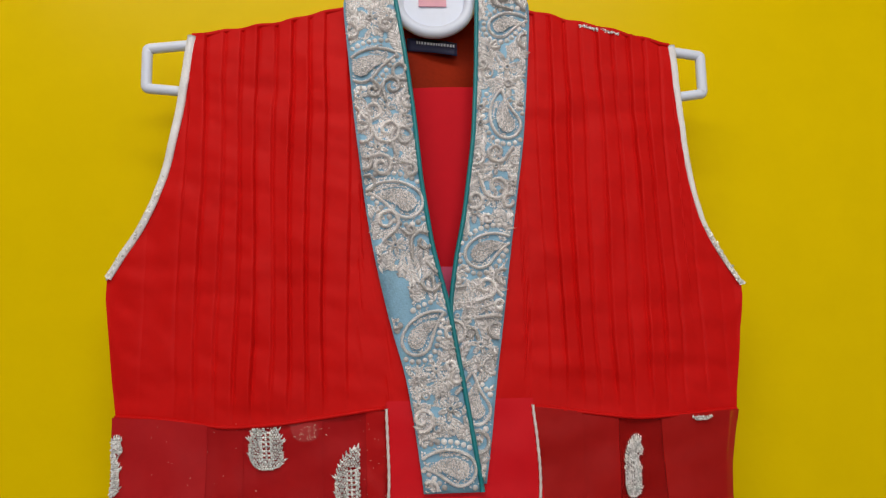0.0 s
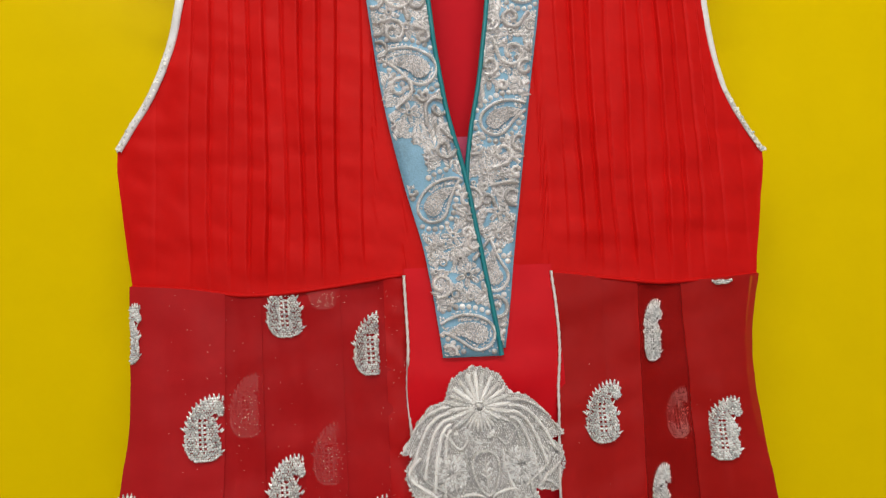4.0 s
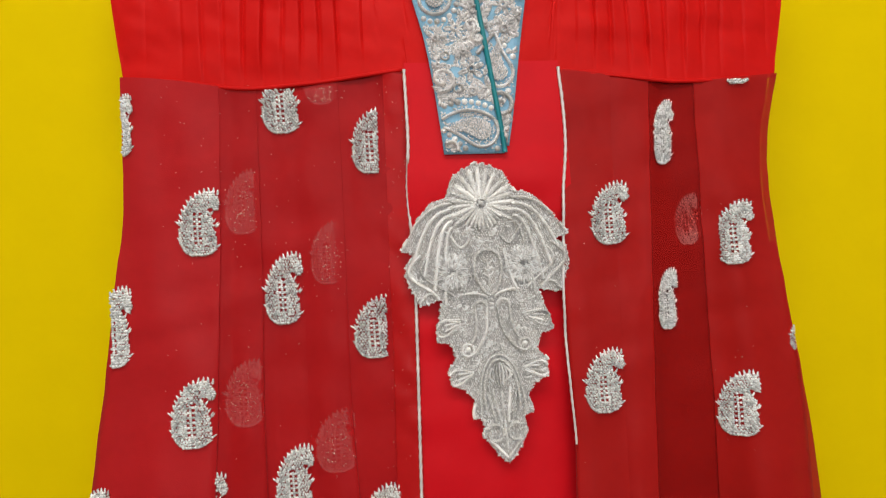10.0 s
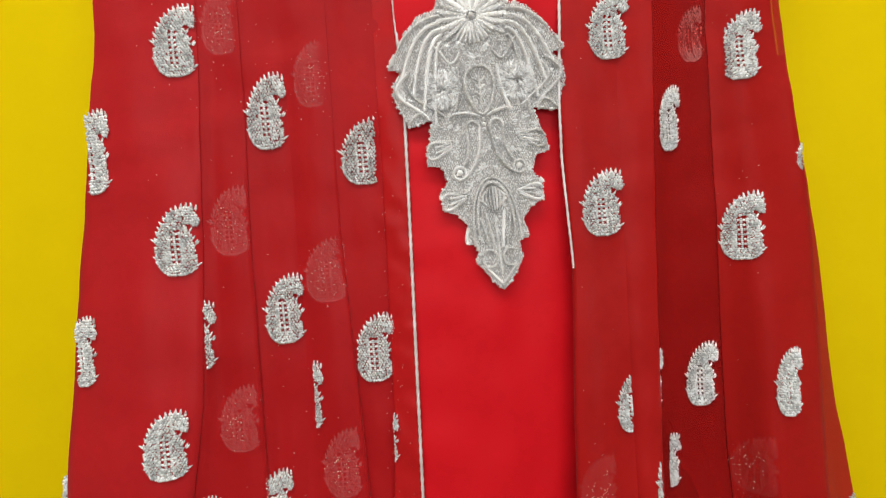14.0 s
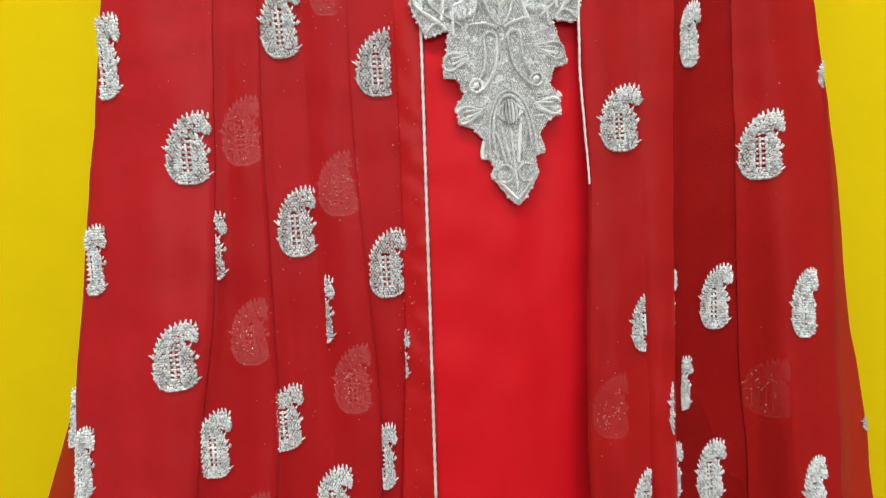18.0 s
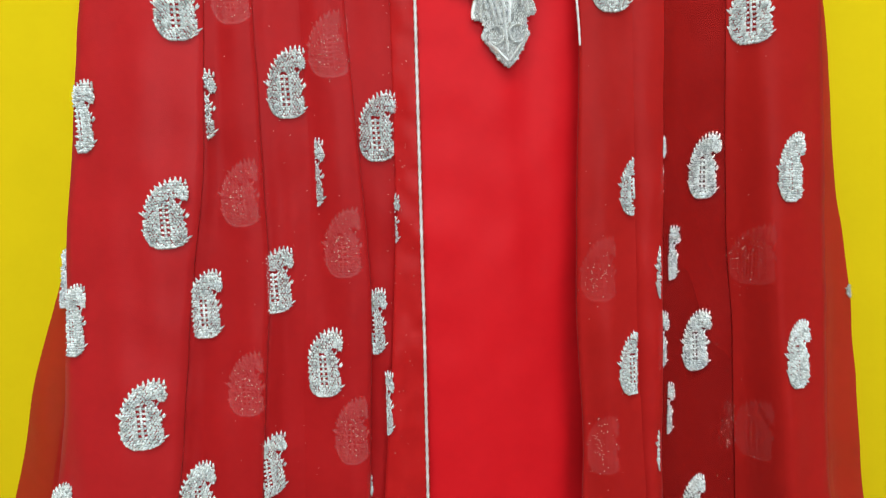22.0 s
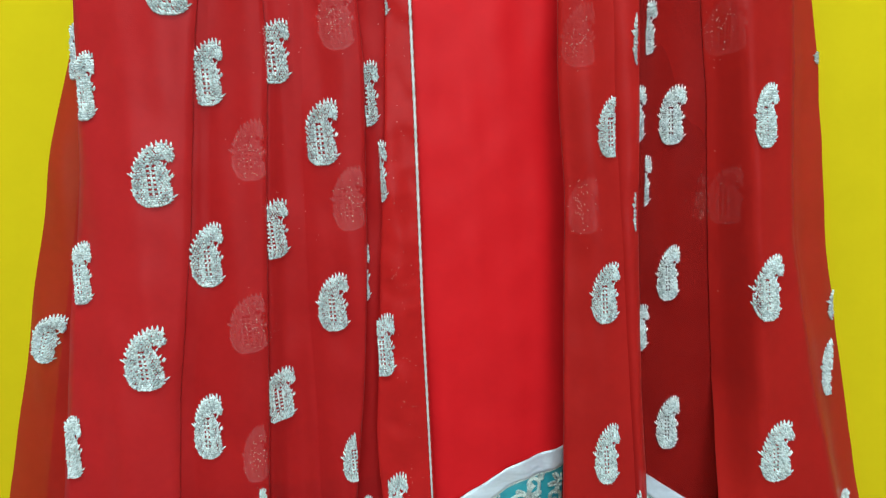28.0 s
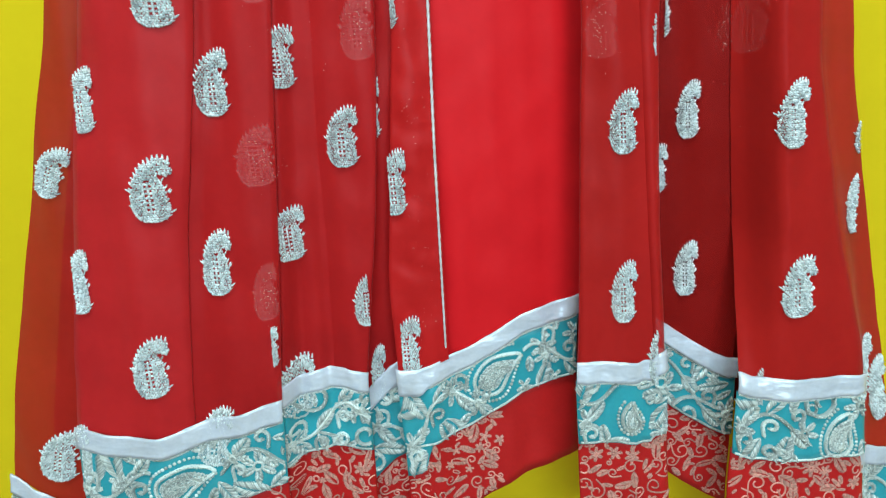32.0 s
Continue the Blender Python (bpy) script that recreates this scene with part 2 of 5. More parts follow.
E_FR = knots((1.558, .241), (1.52, .233), (1.48, .232), (1.42, .239), (1.34, .2505), (1.2, .2575), (1.08, .259), (1.0, .260), (.88, .278), (.77, .302), (.58, .318))

HEM_A = knots((-.40, .722), (-.382, .713), (-.362, .697), (-.336, .686), (-.28, .68))
HEM_B = knots((-.31, .760), (-.302, .758), (-.258, .749), (-.228, .748), (-.216, .755), (-.183, .759), (-.148, .769), (-.13, .772))
HEM_D = knots((-.17, .770), (-.154, .775), (-.126, .781), (-.103, .783), (-.086, .775), (-.07, .772))
HEM_F = knots((-.10, .744), (-.089, .751), (-.068, .776), (-.04, .782))
HEM_G = knots((-.075, .784), (-.065, .778), (-.058, .773), (-.016, .785), (.017, .799), (.041, .815), (.088, .824), (.11, .826))
HEM_H = knots((.07, .783), (.128, .782), (.139, .775), (.144, .787), (.16, .795))
HEM_J = knots((.138, .8085), (.154, .8045), (.170, .7905), (.195, .7745), (.214, .7635))
HEM_K = knots((.18, .785), (.195, .780), (.204, .766), (.252, .763), (.301, .764), (.33, .764))
HEM_L = knots((.28, .70), (.345, .684), (.38, .682))

# name: left edge, right edge, depth by height, hem, bulge
FOLDS = {
    "rear_left": (OUT_L, E_FL, depth(.012, .012, .006, -.004, -.008, -.008), HEM_A, .004),
    "front_left": (E_FL, E_L1, depth(-.002, -.003, -.007, -.020, -.030, -.032), HEM_B, .007),
    "left_second": (E_L1, E_L2, depth(-.001, .002, .000, -.012, -.025, -.027), HEM_B, .003),
    "left_third": (E_L2, E_L3, depth(.000, .006, .009, .005, .001, .000), HEM_D, .003),
    "left_fourth": (E_L3, E_L4, depth(-.001, .005, .006, .003, .003, .003), HEM_D, .003),
    "left_slit": (E_L4, E_L5, depth(.000, .006, .010, .014, .020, .020), HEM_F, .001),
    "centre_border": (E_L5, CORD_L, depth(.000, .005, .006, .004, -.001, -.001), HEM_G, .002),
    "centre": (CORD_L, E_R0, depth(.002, .006, .009, .010, .010, .010), HEM_G, .002),
    "right_first": (E_R0, E_R1, depth(-.003, -.002, -.005, -.011, -.019, -.019), HEM_H, .003),
    "right_second": (E_R1, E_R2, depth(-.002, -.001, -.003, -.008, -.016, -.016), HEM_H, .003),
    "right_valley": (E_R2, E_R3, depth(.000, .006, .018, .019, .016, .016), HEM_J, -.002),
    "front_right": (E_R3, E_FR, depth(-.002, -.001, -.004, -.017, -.025, -.027), HEM_K, .005),
    "rear_right": (E_FR, OUT_R, depth(.006, .004, .001, .000, .000, .000), HEM_L, .002),
}


def crumple(x, z, seed, size, n=14):
    """Random soft creases, about one high, size metres across."""
    r = np.random.RandomState(seed)
    y = 0
    for _ in range(n):
        t, k, p = r.uniform(0, 6.3), 6.3 / size * r.uniform(.5, 1.6), r.uniform(0, 6.3)
        y = y + np.sin(k * (np.cos(t) * x + np.sin(t) * z) + p)
    return y / n ** .5


def fold_base(name, x, z):
    """Depth of one fold by itself at x, z."""
    left, right, deep, _, bulge = FOLDS[name]
    a, b = at(left, z), at(right, z)
    u = np.clip((x - a) / np.maximum(b - a, 1e-4), -0.2, 1.2)
    low = np.clip((1.50 - z) / 0.45, 0.15, 1)
    y = at(deep, z) - bulge * low * (1 - (2 * u - 1) ** 2)
    if name == "centre":
        y = y + .012 * low * u ** 2 + .004 * np.clip((1.20 - z) / .12, 0, 1) * np.abs(u) ** 3 + .0014 * low * np.sin(x * 125 + 1 + .8 * np.sin(z * 6))
    if name == "centre_border":
        y = y + .0007 * crumple(x * .5, z, 17, .016)
    return y + low * .0012 * np.sin(x * 95 + 2.3 * np.sin(z * 5 + x * 11)) + low * .0008 * np.sin(x * 210 + z * 7)


# edges that run softly into the next fold: side, neighbour, width of the roll, how far, from what height up
SOFT = {
    "left_second": ((0, "front_left", .010, .8, 0),),
    "left_third": ((0, "left_second", .012, .7, 0), (1, "left_fourth", .010, .7, 0)),
    "left_slit": ((0, "left_fourth", .008, .7, 1.22), (1, "centre_border", .008, .7, 1.22)),
    "right_valley": ((0, "right_second", .012, .9, 1.20),),
    "front_right": ((0, "right_valley", .022, .94, .76),),
    "rear_right": ((0, "front_right", .022, .8, 0),),
}


def fold_y(name, x, z):
    """Depth of a fold's cloth at x, z."""
    x, z = np.asarray(x, float), np.asarray(z, float)
    y = fold_base(name, x, z)
    for side, other, wide, share, above in SOFT.get(name, ()):
        edge = at(FOLDS[name][side], z)
        k = np.clip(1 - np.abs(edge - x) / wide, 0, 1)
        k = share * k * k * (3 - 2 * k) * np.clip((z - above) / .12, 0, 1)
        y = y * (1 - k) + fold_base(other, x, z) * k
    y = y - .0025 * np.clip((z - 1.53) / .04, 0, 1)
    drape = np.clip((z - 1.25) / .15, 0, 1)
    return y + .0007 * crumple(x, z, 4, .06) + .00012 * crumple(x, z * .6, 9, .014) + .00055 * drape * crumple(x * .45, z, 23, .028)


def fold_of(x, z):
    """The foremost fold at x, z."""
    best = [(float(fold_y(n, x, z)), n) for n, f in FOLDS.items() if at(f[0], z) <= x <= at(f[1], z)]
    return min(best)[1] if best else None
# ---- end of folds ----


# ---- mesh helpers ----
def mesh(name, verts, faces, mat, parent=None, label="", smooth=True):
    me = bpy.data.meshes.new(name)
    me.from_pydata([tuple(v) for v in np.asarray(verts, float).tolist()], [], faces)
    me.materials.append(mat)
    if smooth:
        me.polygons.foreach_set("use_smooth", [True] * len(me.polygons))
    me.update()
    ob = new(name, me)
    ob.parent = parent
    return tagged(ob, label)


def sheet(name, X, Y, Z, mat, parent=None, label="", thick=0.0):
    """A sheet of cloth from a grid of places, with a turned-back rim where thick is given."""
    n, m = X.shape
    V = np.stack([X, Y, Z], -1).reshape(-1, 3)
    F = [(i * m + j, i * m + j + 1, (i + 1) * m + j + 1, (i + 1) * m + j) for i in range(n - 1) for j in range(m - 1)]
    if thick:
        k = n * m
        V = np.r_[V, V + [0, thick, 0]]
        F += [tuple(k + q for q in reversed(f)) for f in F]
        rim = [i * m for i in range(n)] + [(n - 1) * m + j for j in range(1, m)] + [i * m + m - 1 for i in range(n - 2, -1, -1)] + [j for j in range(m - 2, 0, -1)]
        F += [(rim[i], rim[(i + 1) % len(rim)], k + rim[(i + 1) % len(rim)], k + rim[i]) for i in range(len(rim))]
    return mesh(name, V, F, mat, parent, label)


def box(name, lo, hi, mat, parent=None, label="", bevel=0.0):
    bm = bmesh.new()
    bmesh.ops.create_cube(bm, size=1)
    for v in bm.verts:
        v.co = [lo[i] + (v.co[i] + 0.5) * (hi[i] - lo[i]) for i in range(3)]
    if bevel:
        bmesh.ops.bevel(bm, geom=bm.edges[:], offset=bevel, segments=3, affect="EDGES", profile=0.6)
    me = bpy.data.meshes.new(name)
    bm.to_mesh(me)
    bm.free()
    me.materials.append(mat)
    ob = new(name, me)
    ob.parent = parent
    return tagged(ob, label)


def tube(name, pts, r, mat, parent=None, label="", sides=8, flat=1.0, twist=0.0, closed=False, relief=0.12):
    """A round cord along places; flat squeezes it in y, twist gives it a rope's relief."""
    P = np.asarray(pts, float)
    n = len(P)
    T = np.roll(P, -1, 0) - np.roll(P, 1, 0) if closed else np.gradient(P, axis=0)
    T /= np.linalg.norm(T, axis=1)[:, None]
    up = np.array([0, 1.0, 0])
    S = np.cross(T, up)
    S /= np.linalg.norm(S, axis=1)[:, None] + 1e-9
    N = np.cross(S, T)
    V = []
    rr = np.broadcast_to(np.asarray(r, float), (n,))
    for i in range(n):
        for k in range(sides):
            a = 2 * math.pi * k / sides
            q = rr[i] * (1 + (relief * math.cos(2 * a + twist * i) if twist else 0))
            V.append(P[i] + S[i] * math.cos(a) * q + N[i] * math.sin(a) * q * flat)
    F = [(i % n * sides + k, i % n * sides + (k + 1) % sides, (i + 1) % n * sides + (k + 1) % sides, (i + 1) % n * sides + k)
         for i in range(n if closed else n - 1) for k in range(sides)]
    if not closed:
        F += [tuple(range(sides)), tuple(reversed(range((n - 1) * sides, n * sides)))]
    return mesh(name, V, F, mat, parent, label)


def curve_through(pts, n):
    """n places on a smooth line through pts."""
    P = np.asarray(pts, float)
    d = np.r_[0, np.cumsum(np.linalg.norm(np.diff(P, axis=0), axis=1))]
    s = np.linspace(0, d[-1], n)
    Q = np.stack([np.interp(s, d, P[:, i]) for i in range(P.shape[1])], -1)
    for _ in range(max(2, n // (3 * len(P)))):
        Q[1:-1] = (Q[:-2] + 2 * Q[1:-1] + Q[2:]) / 4
    return Q


# ---- embroidery: needlework built stitch by stitch ----
class Work:
    """Stitches in x, z: place, turn, length, width, height, and the height of the ground under them."""

    def __init__(self, seed):
        self.rows, self.ropes, self.domes, self.rng = [], [], [], np.random.RandomState(seed)

    def put(self, x, z, turn, length, width, high, base=0.0):
        x, z = np.atleast_1d(x).astype(float), np.atleast_1d(z).astype(float)
        cols = [np.broadcast_to(np.asarray(v, float), x.shape) for v in (turn, length, width, high, base)]
        self.rows.append(np.stack([x, z, *cols], -1))

    def cord(self, pts, width, high, base=0.0):
        """A couched cord: a half-round rope along a line, kept as rows of a place and a way across."""
        P = np.asarray(pts, float)
        d = np.r_[0, np.cumsum(np.hypot(*np.diff(P, axis=0).T))]
        n = max(3, int(d[-1] / max(width * .3, .0006)))
        s = np.linspace(0, d[-1], n)
        x, z = np.interp(s, d, P[:, 0]), np.interp(s, d, P[:, 1])
        tx, tz = np.gradient(x), np.gradient(z)
        l = np.hypot(tx, tz) + 1e-9
        w = width * .5 * (1 + .16 * np.where(np.arange(n) % 2, 1, -1)) * self.rng.uniform(.9, 1.1, n)
        w[0] *= .5
        w[-1] *= .5
        k = np.arange(n)
        off = self.rng.uniform(-.62, .62, len(k))
        self.put(x[k] - tz[k] / l[k] * w[k] * off, z[k] + tx[k] / l[k] * w[k] * off, np.arctan2(tz, tx)[k] + self.rng.choice([.9, .9, -.5], len(k)), width * .26, width * .10 + .00012, high * .30, base + high * .95 * np.sqrt(1 - off ** 2) - .0002)
        self.ropes.append(np.stack([x, z, -tz / l * w, tx / l * w, np.full(n, high) * (1 + .12 * np.where(np.arange(n) % 2, 1, -1)), np.full(n, base)], -1))

    def beads(self, pts, r, high, base=0.0):
        P = np.asarray(pts, float)
        d = np.r_[0, np.cumsum(np.hypot(*np.diff(P, axis=0).T))]
        s = np.arange(0, d[-1], 2.1 * r)
        x, z = np.interp(s, d, P[:, 0]), np.interp(s, d, P[:, 1])
        one = np.ones(len(x))
        self.domes.append(np.stack([x, z, r * self.rng.uniform(.85, 1.05, len(x)), high * one, base * one], -1))

    def fill(self, inside, lo, hi, pitch, turn, length, width, high, base=0.0, keep=1.0):
        gx, gz = np.meshgrid(np.arange(lo[0], hi[0], pitch), np.arange(lo[1], hi[1], pitch * 0.8))
        gx = gx + np.where(np.arange(gx.shape[0]) % 2, pitch / 2, 0)[:, None]
        x = (gx + self.rng.normal(0, pitch * .18, gx.shape)).ravel()
        z = (gz + self.rng.normal(0, pitch * .18, gz.shape)).ravel()
        ok = inside(x, z) & (self.rng.rand(len(x)) < keep)
        x, z = x[ok], z[ok]
        t = turn(x, z) if callable(turn) else np.full(len(x), float(turn))
        b = base(x, z) if callable(base) else base
        self.put(x, z, t + self.rng.normal(0, .3, len(x)), length, width, high * self.rng.uniform(.5, 1.2, len(x)), b)

    def paisley(self, x, z, size, turn=0.0, flip=1, ring=True, high=.0016, pearls=False):
        """A teardrop with a bent tip, an inner cord and a ring of knots."""
        def drop(k):
            rad, long_, bend = .30 * size * k, .74 * size * (.35 + .65 * k), .34 * size * flip
            t = np.linspace(0, 1, 24)
            px, pz = bend * t ** 2.2, long_ * t
            r = rad * np.cos(t * math.pi / 2) ** .75
            dx, dz = np.gradient(px), np.gradient(pz)
            l = np.hypot(dx, dz)
            nx_, nz_ = -dz / l, dx / l
            low = np.linspace(0, math.pi, 16)[1:-1]
            u = np.r_[(px - nx_ * r)[::-1], rad * np.cos(low), px + nx_ * r]
            v = np.r_[(pz - nz_ * r)[::-1], -rad * np.sin(low), pz + nz_ * r]
            return u - bend * .3, v - .22 * size

        def place(u, v):
            c, s = math.cos(turn), math.sin(turn)
            return np.stack([x + c * u - s * v, z + s * u + c * v], -1)

        outer, inner = place(*drop(1.0)), place(*drop(.60 if pearls else .72))
        self.cord(outer, .0026 if pearls else .0030, high * 1.5)
        if not pearls:
            self.cord(place(*drop(.42)), .0016, high * 1.2, .0005)
        poly = inner
        self.fill(lambda px, pz: within_poly(px, pz, poly), poly.min(0), poly.max(0), .0009, turn + .8, .0009, .0005, high * .7, .0014 if pearls else .0006)
        if ring:
            self.beads(place(*drop(1.46))[4:-4], .0023 if pearls else .0015, high * (1.15 if pearls else .8))

    def flower(self, x, z, r, petals=6, high=.0014):
        a0 = self.rng.uniform(0, 2)
        for k in range(petals):
            a = a0 + 2 * math.pi * k / petals
            self.leaf(x + .62 * r * math.cos(a), z + .62 * r * math.sin(a), r * .85, a, .55, high)
        a = np.linspace(0, 2 * math.pi, 12)
        self.cord(np.stack([x + .24 * r * np.cos(a), z + .24 * r * np.sin(a)], -1), .0020, high * 1.6)

    def leaf(self, x, z, length, turn, fat=.42, high=.0013):
        c, s = math.cos(turn), math.sin(turn)
        n = max(4, int(length / .0008))
        for i in range(n):
            u = (i + .5) / n - .5
            w = fat * length * .5 * math.sqrt(max(0, 1 - (2 * u) ** 2)) * (1 - .3 * u)
            for side in (-1, 1):
                v = side * w * .5
                self.put(x + c * u * length - s * v, z + s * u * length + c * v, turn + side * .85, w * .62 + .0005, .0006, high * (1 - .35 * abs(2 * u)) * self.rng.uniform(.6, 1.15))

    def scroll(self, x, z, r, turn, flip=1, width=.0032, high=.0019, turns=1.2):
        a = np.linspace(0, 2 * math.pi * turns, int(26 * turns))
        rad = r * (1 - .72 * a / a[-1])
        px, pz = rad * np.cos(a) * flip, rad * np.sin(a)
        tail = np.linspace(1, 0, 8)[:, None] * np.array([[.25 * r * flip, -1.1 * r]])
        pts = np.r_[np.array([[r * flip, 0]]) + tail, np.stack([px, pz], -1)]
        c, s = math.cos(turn), math.sin(turn)
        self.cord(np.stack([x + c * pts[:, 0] - s * pts[:, 1], z + s * pts[:, 0] + c * pts[:, 1]], -1), width, high)

    def all(self):
        return np.concatenate(self.rows) if self.rows else np.zeros((0, 7))

    def make(self, name, inside, y_at, mat, parent, label=""):
        """Turns the stitches that lie inside into one mesh on the cloth, whose depth is y_at(x, z)."""
        R = self.all()
        R = R[inside(R[:, 0], R[:, 1])] if inside else R
        x, z, t, a, b, h, base = R.T
        c, s = np.cos(t), np.sin(t)
        u = np.stack([-a, 0 * a, a, 0 * a, -.4 * a, .4 * a], -1)
        v = np.stack([0 * b, -b, 0 * b, b, 0 * b, 0 * b], -1)
        up = np.stack([0 * h, 0 * h, 0 * h, 0 * h, h, h], -1) + base[:, None]
        X = x[:, None] + c[:, None] * u - s[:, None] * v
        Z = z[:, None] + s[:, None] * u + c[:, None] * v
        Y = y_at(x, z)[:, None] - up - .0002
        V = [np.stack([X, Y, Z], -1).reshape(-1, 3)]
        q = np.array([(0, 1, 4), (1, 5, 4), (1, 2, 5), (2, 3, 5), (3, 4, 5), (3, 0, 4)])
        F = [(q[None] + 6 * np.arange(len(R))[:, None, None]).reshape(-1, 3)]
        first = 6 * len(R)
        turn = np.linspace(0, math.pi, 7)
        ca, sa = np.cos(turn), np.sin(turn)
        for rope in self.ropes:
            ok = inside(rope[:, 0], rope[:, 1]) if inside else np.ones(len(rope), bool)
            for run in np.split(np.arange(len(rope)), np.where(np.diff(ok.astype(int)))[0] + 1):
                if len(run) < 3 or not ok[run[0]]:
                    continue
                x, z, wx, wz, h, base = rope[run].T
                X = x[:, None] + wx[:, None] * ca
                Z = z[:, None] + wz[:, None] * ca
                Y = y_at(x, z)[:, None] - base[:, None] - h[:, None] * sa
                V.append(np.stack([X, Y, Z], -1).reshape(-1, 3))
                i0 = (first + np.arange(len(run) - 1)[:, None] * 7 + np.arange(6)[None]).ravel()
                F += [np.stack([i0, i0 + 1, i0 + 8], -1), np.stack([i0, i0 + 8, i0 + 7], -1)]
                first += 7 * len(run)
        for D in self.domes:
            D = D[inside(D[:, 0], D[:, 1])] if inside else D
            if not len(D):
                continue
            x, z, r, h, base = (k[:, None] for k in D.T)
            q = np.arange(8) * math.pi / 4
            edge = np.r_[np.cos(q), .72 * np.cos(q), 0], np.r_[np.sin(q), .72 * np.sin(q), 0], np.r_[np.zeros(8), np.full(8, .72), 1]
            V.append(np.stack([x + r * edge[0], y_at(x[:, 0], z[:, 0])[:, None] - base - h * edge[2], z + r * edge[1]], -1).reshape(-1, 3))
            k = np.arange(8)
            n = (k + 1) % 8
            T = np.r_[np.stack([k, n, n + 8], -1), np.stack([k, n + 8, k + 8], -1), np.stack([k + 8, n + 8, 0 * k + 16], -1)]
            F.append((T[None] + first + 17 * np.arange(len(D))[:, None, None]).reshape(-1, 3))
            first += 17 * len(D)
        V, F = np.concatenate(V), np.concatenate(F)
        if not len(F):
            return None
        me = bpy.data.meshes.new(name)
        me.vertices.add(len(V))
        me.vertices.foreach_set("co", V.ravel())
        me.loops.add(F.size)
        me.loops.foreach_set("vertex_index", F.ravel().astype(np.int32))
        me.polygons.add(len(F))
        me.polygons.foreach_set("loop_start", np.arange(0, F.size, 3, dtype=np.int32))
        me.materials.append(mat)
        me.update(calc_edges=True)
        ob = new(name, me)
        ob.parent = parent
        return tagged(ob, label)


def within_poly(x, z, poly):
    x, z = np.asarray(x), np.asarray(z)
    ok = np.zeros(x.shape, bool)
    x0, z0 = poly[:, 0], poly[:, 1]
    x1, z1 = np.roll(x0, -1), np.roll(z0, -1)
    for a, b, c, d in zip(x0, z0, x1, z1):
        if b != d:
            hitx = (c - a) * (z - b) / (d - b) + a
            ok ^= ((b > z) != (d > z)) & (x < hitx)
    return ok


def lace(work, inside, lo, hi, tries, sizes, ground=None, busy=.55, high=1.0, seed=0, cord=.0032, skip=0, kinds=(.22, .45, .9), beside=()):
    """Packs flowers, leaves and scrolls into the free ground inside."""
    cell = .0012
    nx, nz = int((hi[0] - lo[0]) / cell) + 2, int((hi[1] - lo[1]) / cell) + 2
    taken = np.zeros((nx, nz), bool)

    def mark(rows):
        i = ((rows[:, 0] - lo[0]) / cell).astype(int)
        j = ((rows[:, 1] - lo[1]) / cell).astype(int)
        ok = (i >= 0) & (i < nx) & (j >= 0) & (j < nz)
        taken[i[ok], j[ok]] = True

    for r in work.rows[skip:] + work.ropes:
        mark(r)
    for r in work.domes:
        for q in np.arange(8) * math.pi / 4:
            mark(np.c_[r[:, 0] + .0022 * math.cos(q), r[:, 1] + .0022 * math.sin(q)])
    for other in beside:
        for r in other.rows + other.ropes:
            mark(r)
        for r in other.domes:
            for q in np.arange(8) * math.pi / 4:
                mark(np.c_[r[:, 0] + .0024 * math.cos(q), r[:, 1] + .0024 * math.sin(q)])
    rng = work.rng
    if ground is not None:
        near = taken.copy()
        for q in (1, -1):
            near |= np.roll(taken, q, 0) | np.roll(taken, q, 1)
        patch = lambda px, pz: inside(px, pz) & (crumple(px, pz, seed + 31, .016) > ground) & ~near[np.clip(((px - lo[0]) / cell).astype(int), 0, nx - 1), np.clip(((pz - lo[1]) / cell).astype(int), 0, nz - 1)]
        work.fill(patch, lo, hi, .00105, lambda px, pz: 2 * np.sin(px * 160) + 2 * np.sin(pz * 120), .0009, .0006, .0008)
    for k in range(tries):
        x, z = rng.uniform(lo[0], hi[0]), rng.uniform(lo[1], hi[1])
        if not inside(np.array([x]), np.array([z]))[0]:
            continue
        r = rng.uniform(*sizes) * (1 if k < tries * .5 else .55)
        i, j, q = int((x - lo[0]) / cell), int((z - lo[1]) / cell), max(1, int(r / cell))
        if taken[max(0, i - q):i + q + 1, max(0, j - q):j + q + 1].mean() > busy * .35:
            continue
        before, ropes = len(work.rows), len(work.ropes)
        kind = rng.rand()
        if kind < kinds[0]:
            work.flower(x, z, r * .95, rng.randint(5, 7), .0014 * high)
        elif kind < kinds[1]:
            work.scroll(x, z, r * .95, rng.uniform(0, 6.3), rng.choice([-1, 1]), width=cord, high=.0024 * high)
        elif kind < kinds[2]:
            work.leaf(x, z, r * 2.1, rng.uniform(0, 6.3), rng.uniform(.35, .6), .0013 * high)
        else:
            a = np.linspace(0, 6.3, 10)
            work.cord(np.stack([x + r * .35 * np.cos(a), z + r * .35 * np.sin(a)], -1), .0016, .0014 * high)
        for row in work.rows[before:] + work.ropes[ropes:]:
            mark(row)


# ---- the room ----
WALL_Y = 0.060
room = dict(kind="structure")
tagged(box("wall_north", (-2.2, WALL_Y, 0), (2.2, WALL_Y + .12, 2.7), YELLOW), "glossy bright yellow painted wall behind the dress", "wall", **room)
tagged(box("wall_west", (-2.32, -3.3, 0), (-2.2, WALL_Y + .12, 2.7), ROOM), "plain white painted wall", "wall", **room)
tagged(box("wall_east", (2.2, -3.3, 0), (2.32, WALL_Y + .12, 2.7), ROOM), "plain white painted wall", "wall", **room)
tagged(box("floor", (-2.32, -3.3, -.1), (2.32, WALL_Y + .12, 0), TILE), "plain grey floor", "floor", **room)
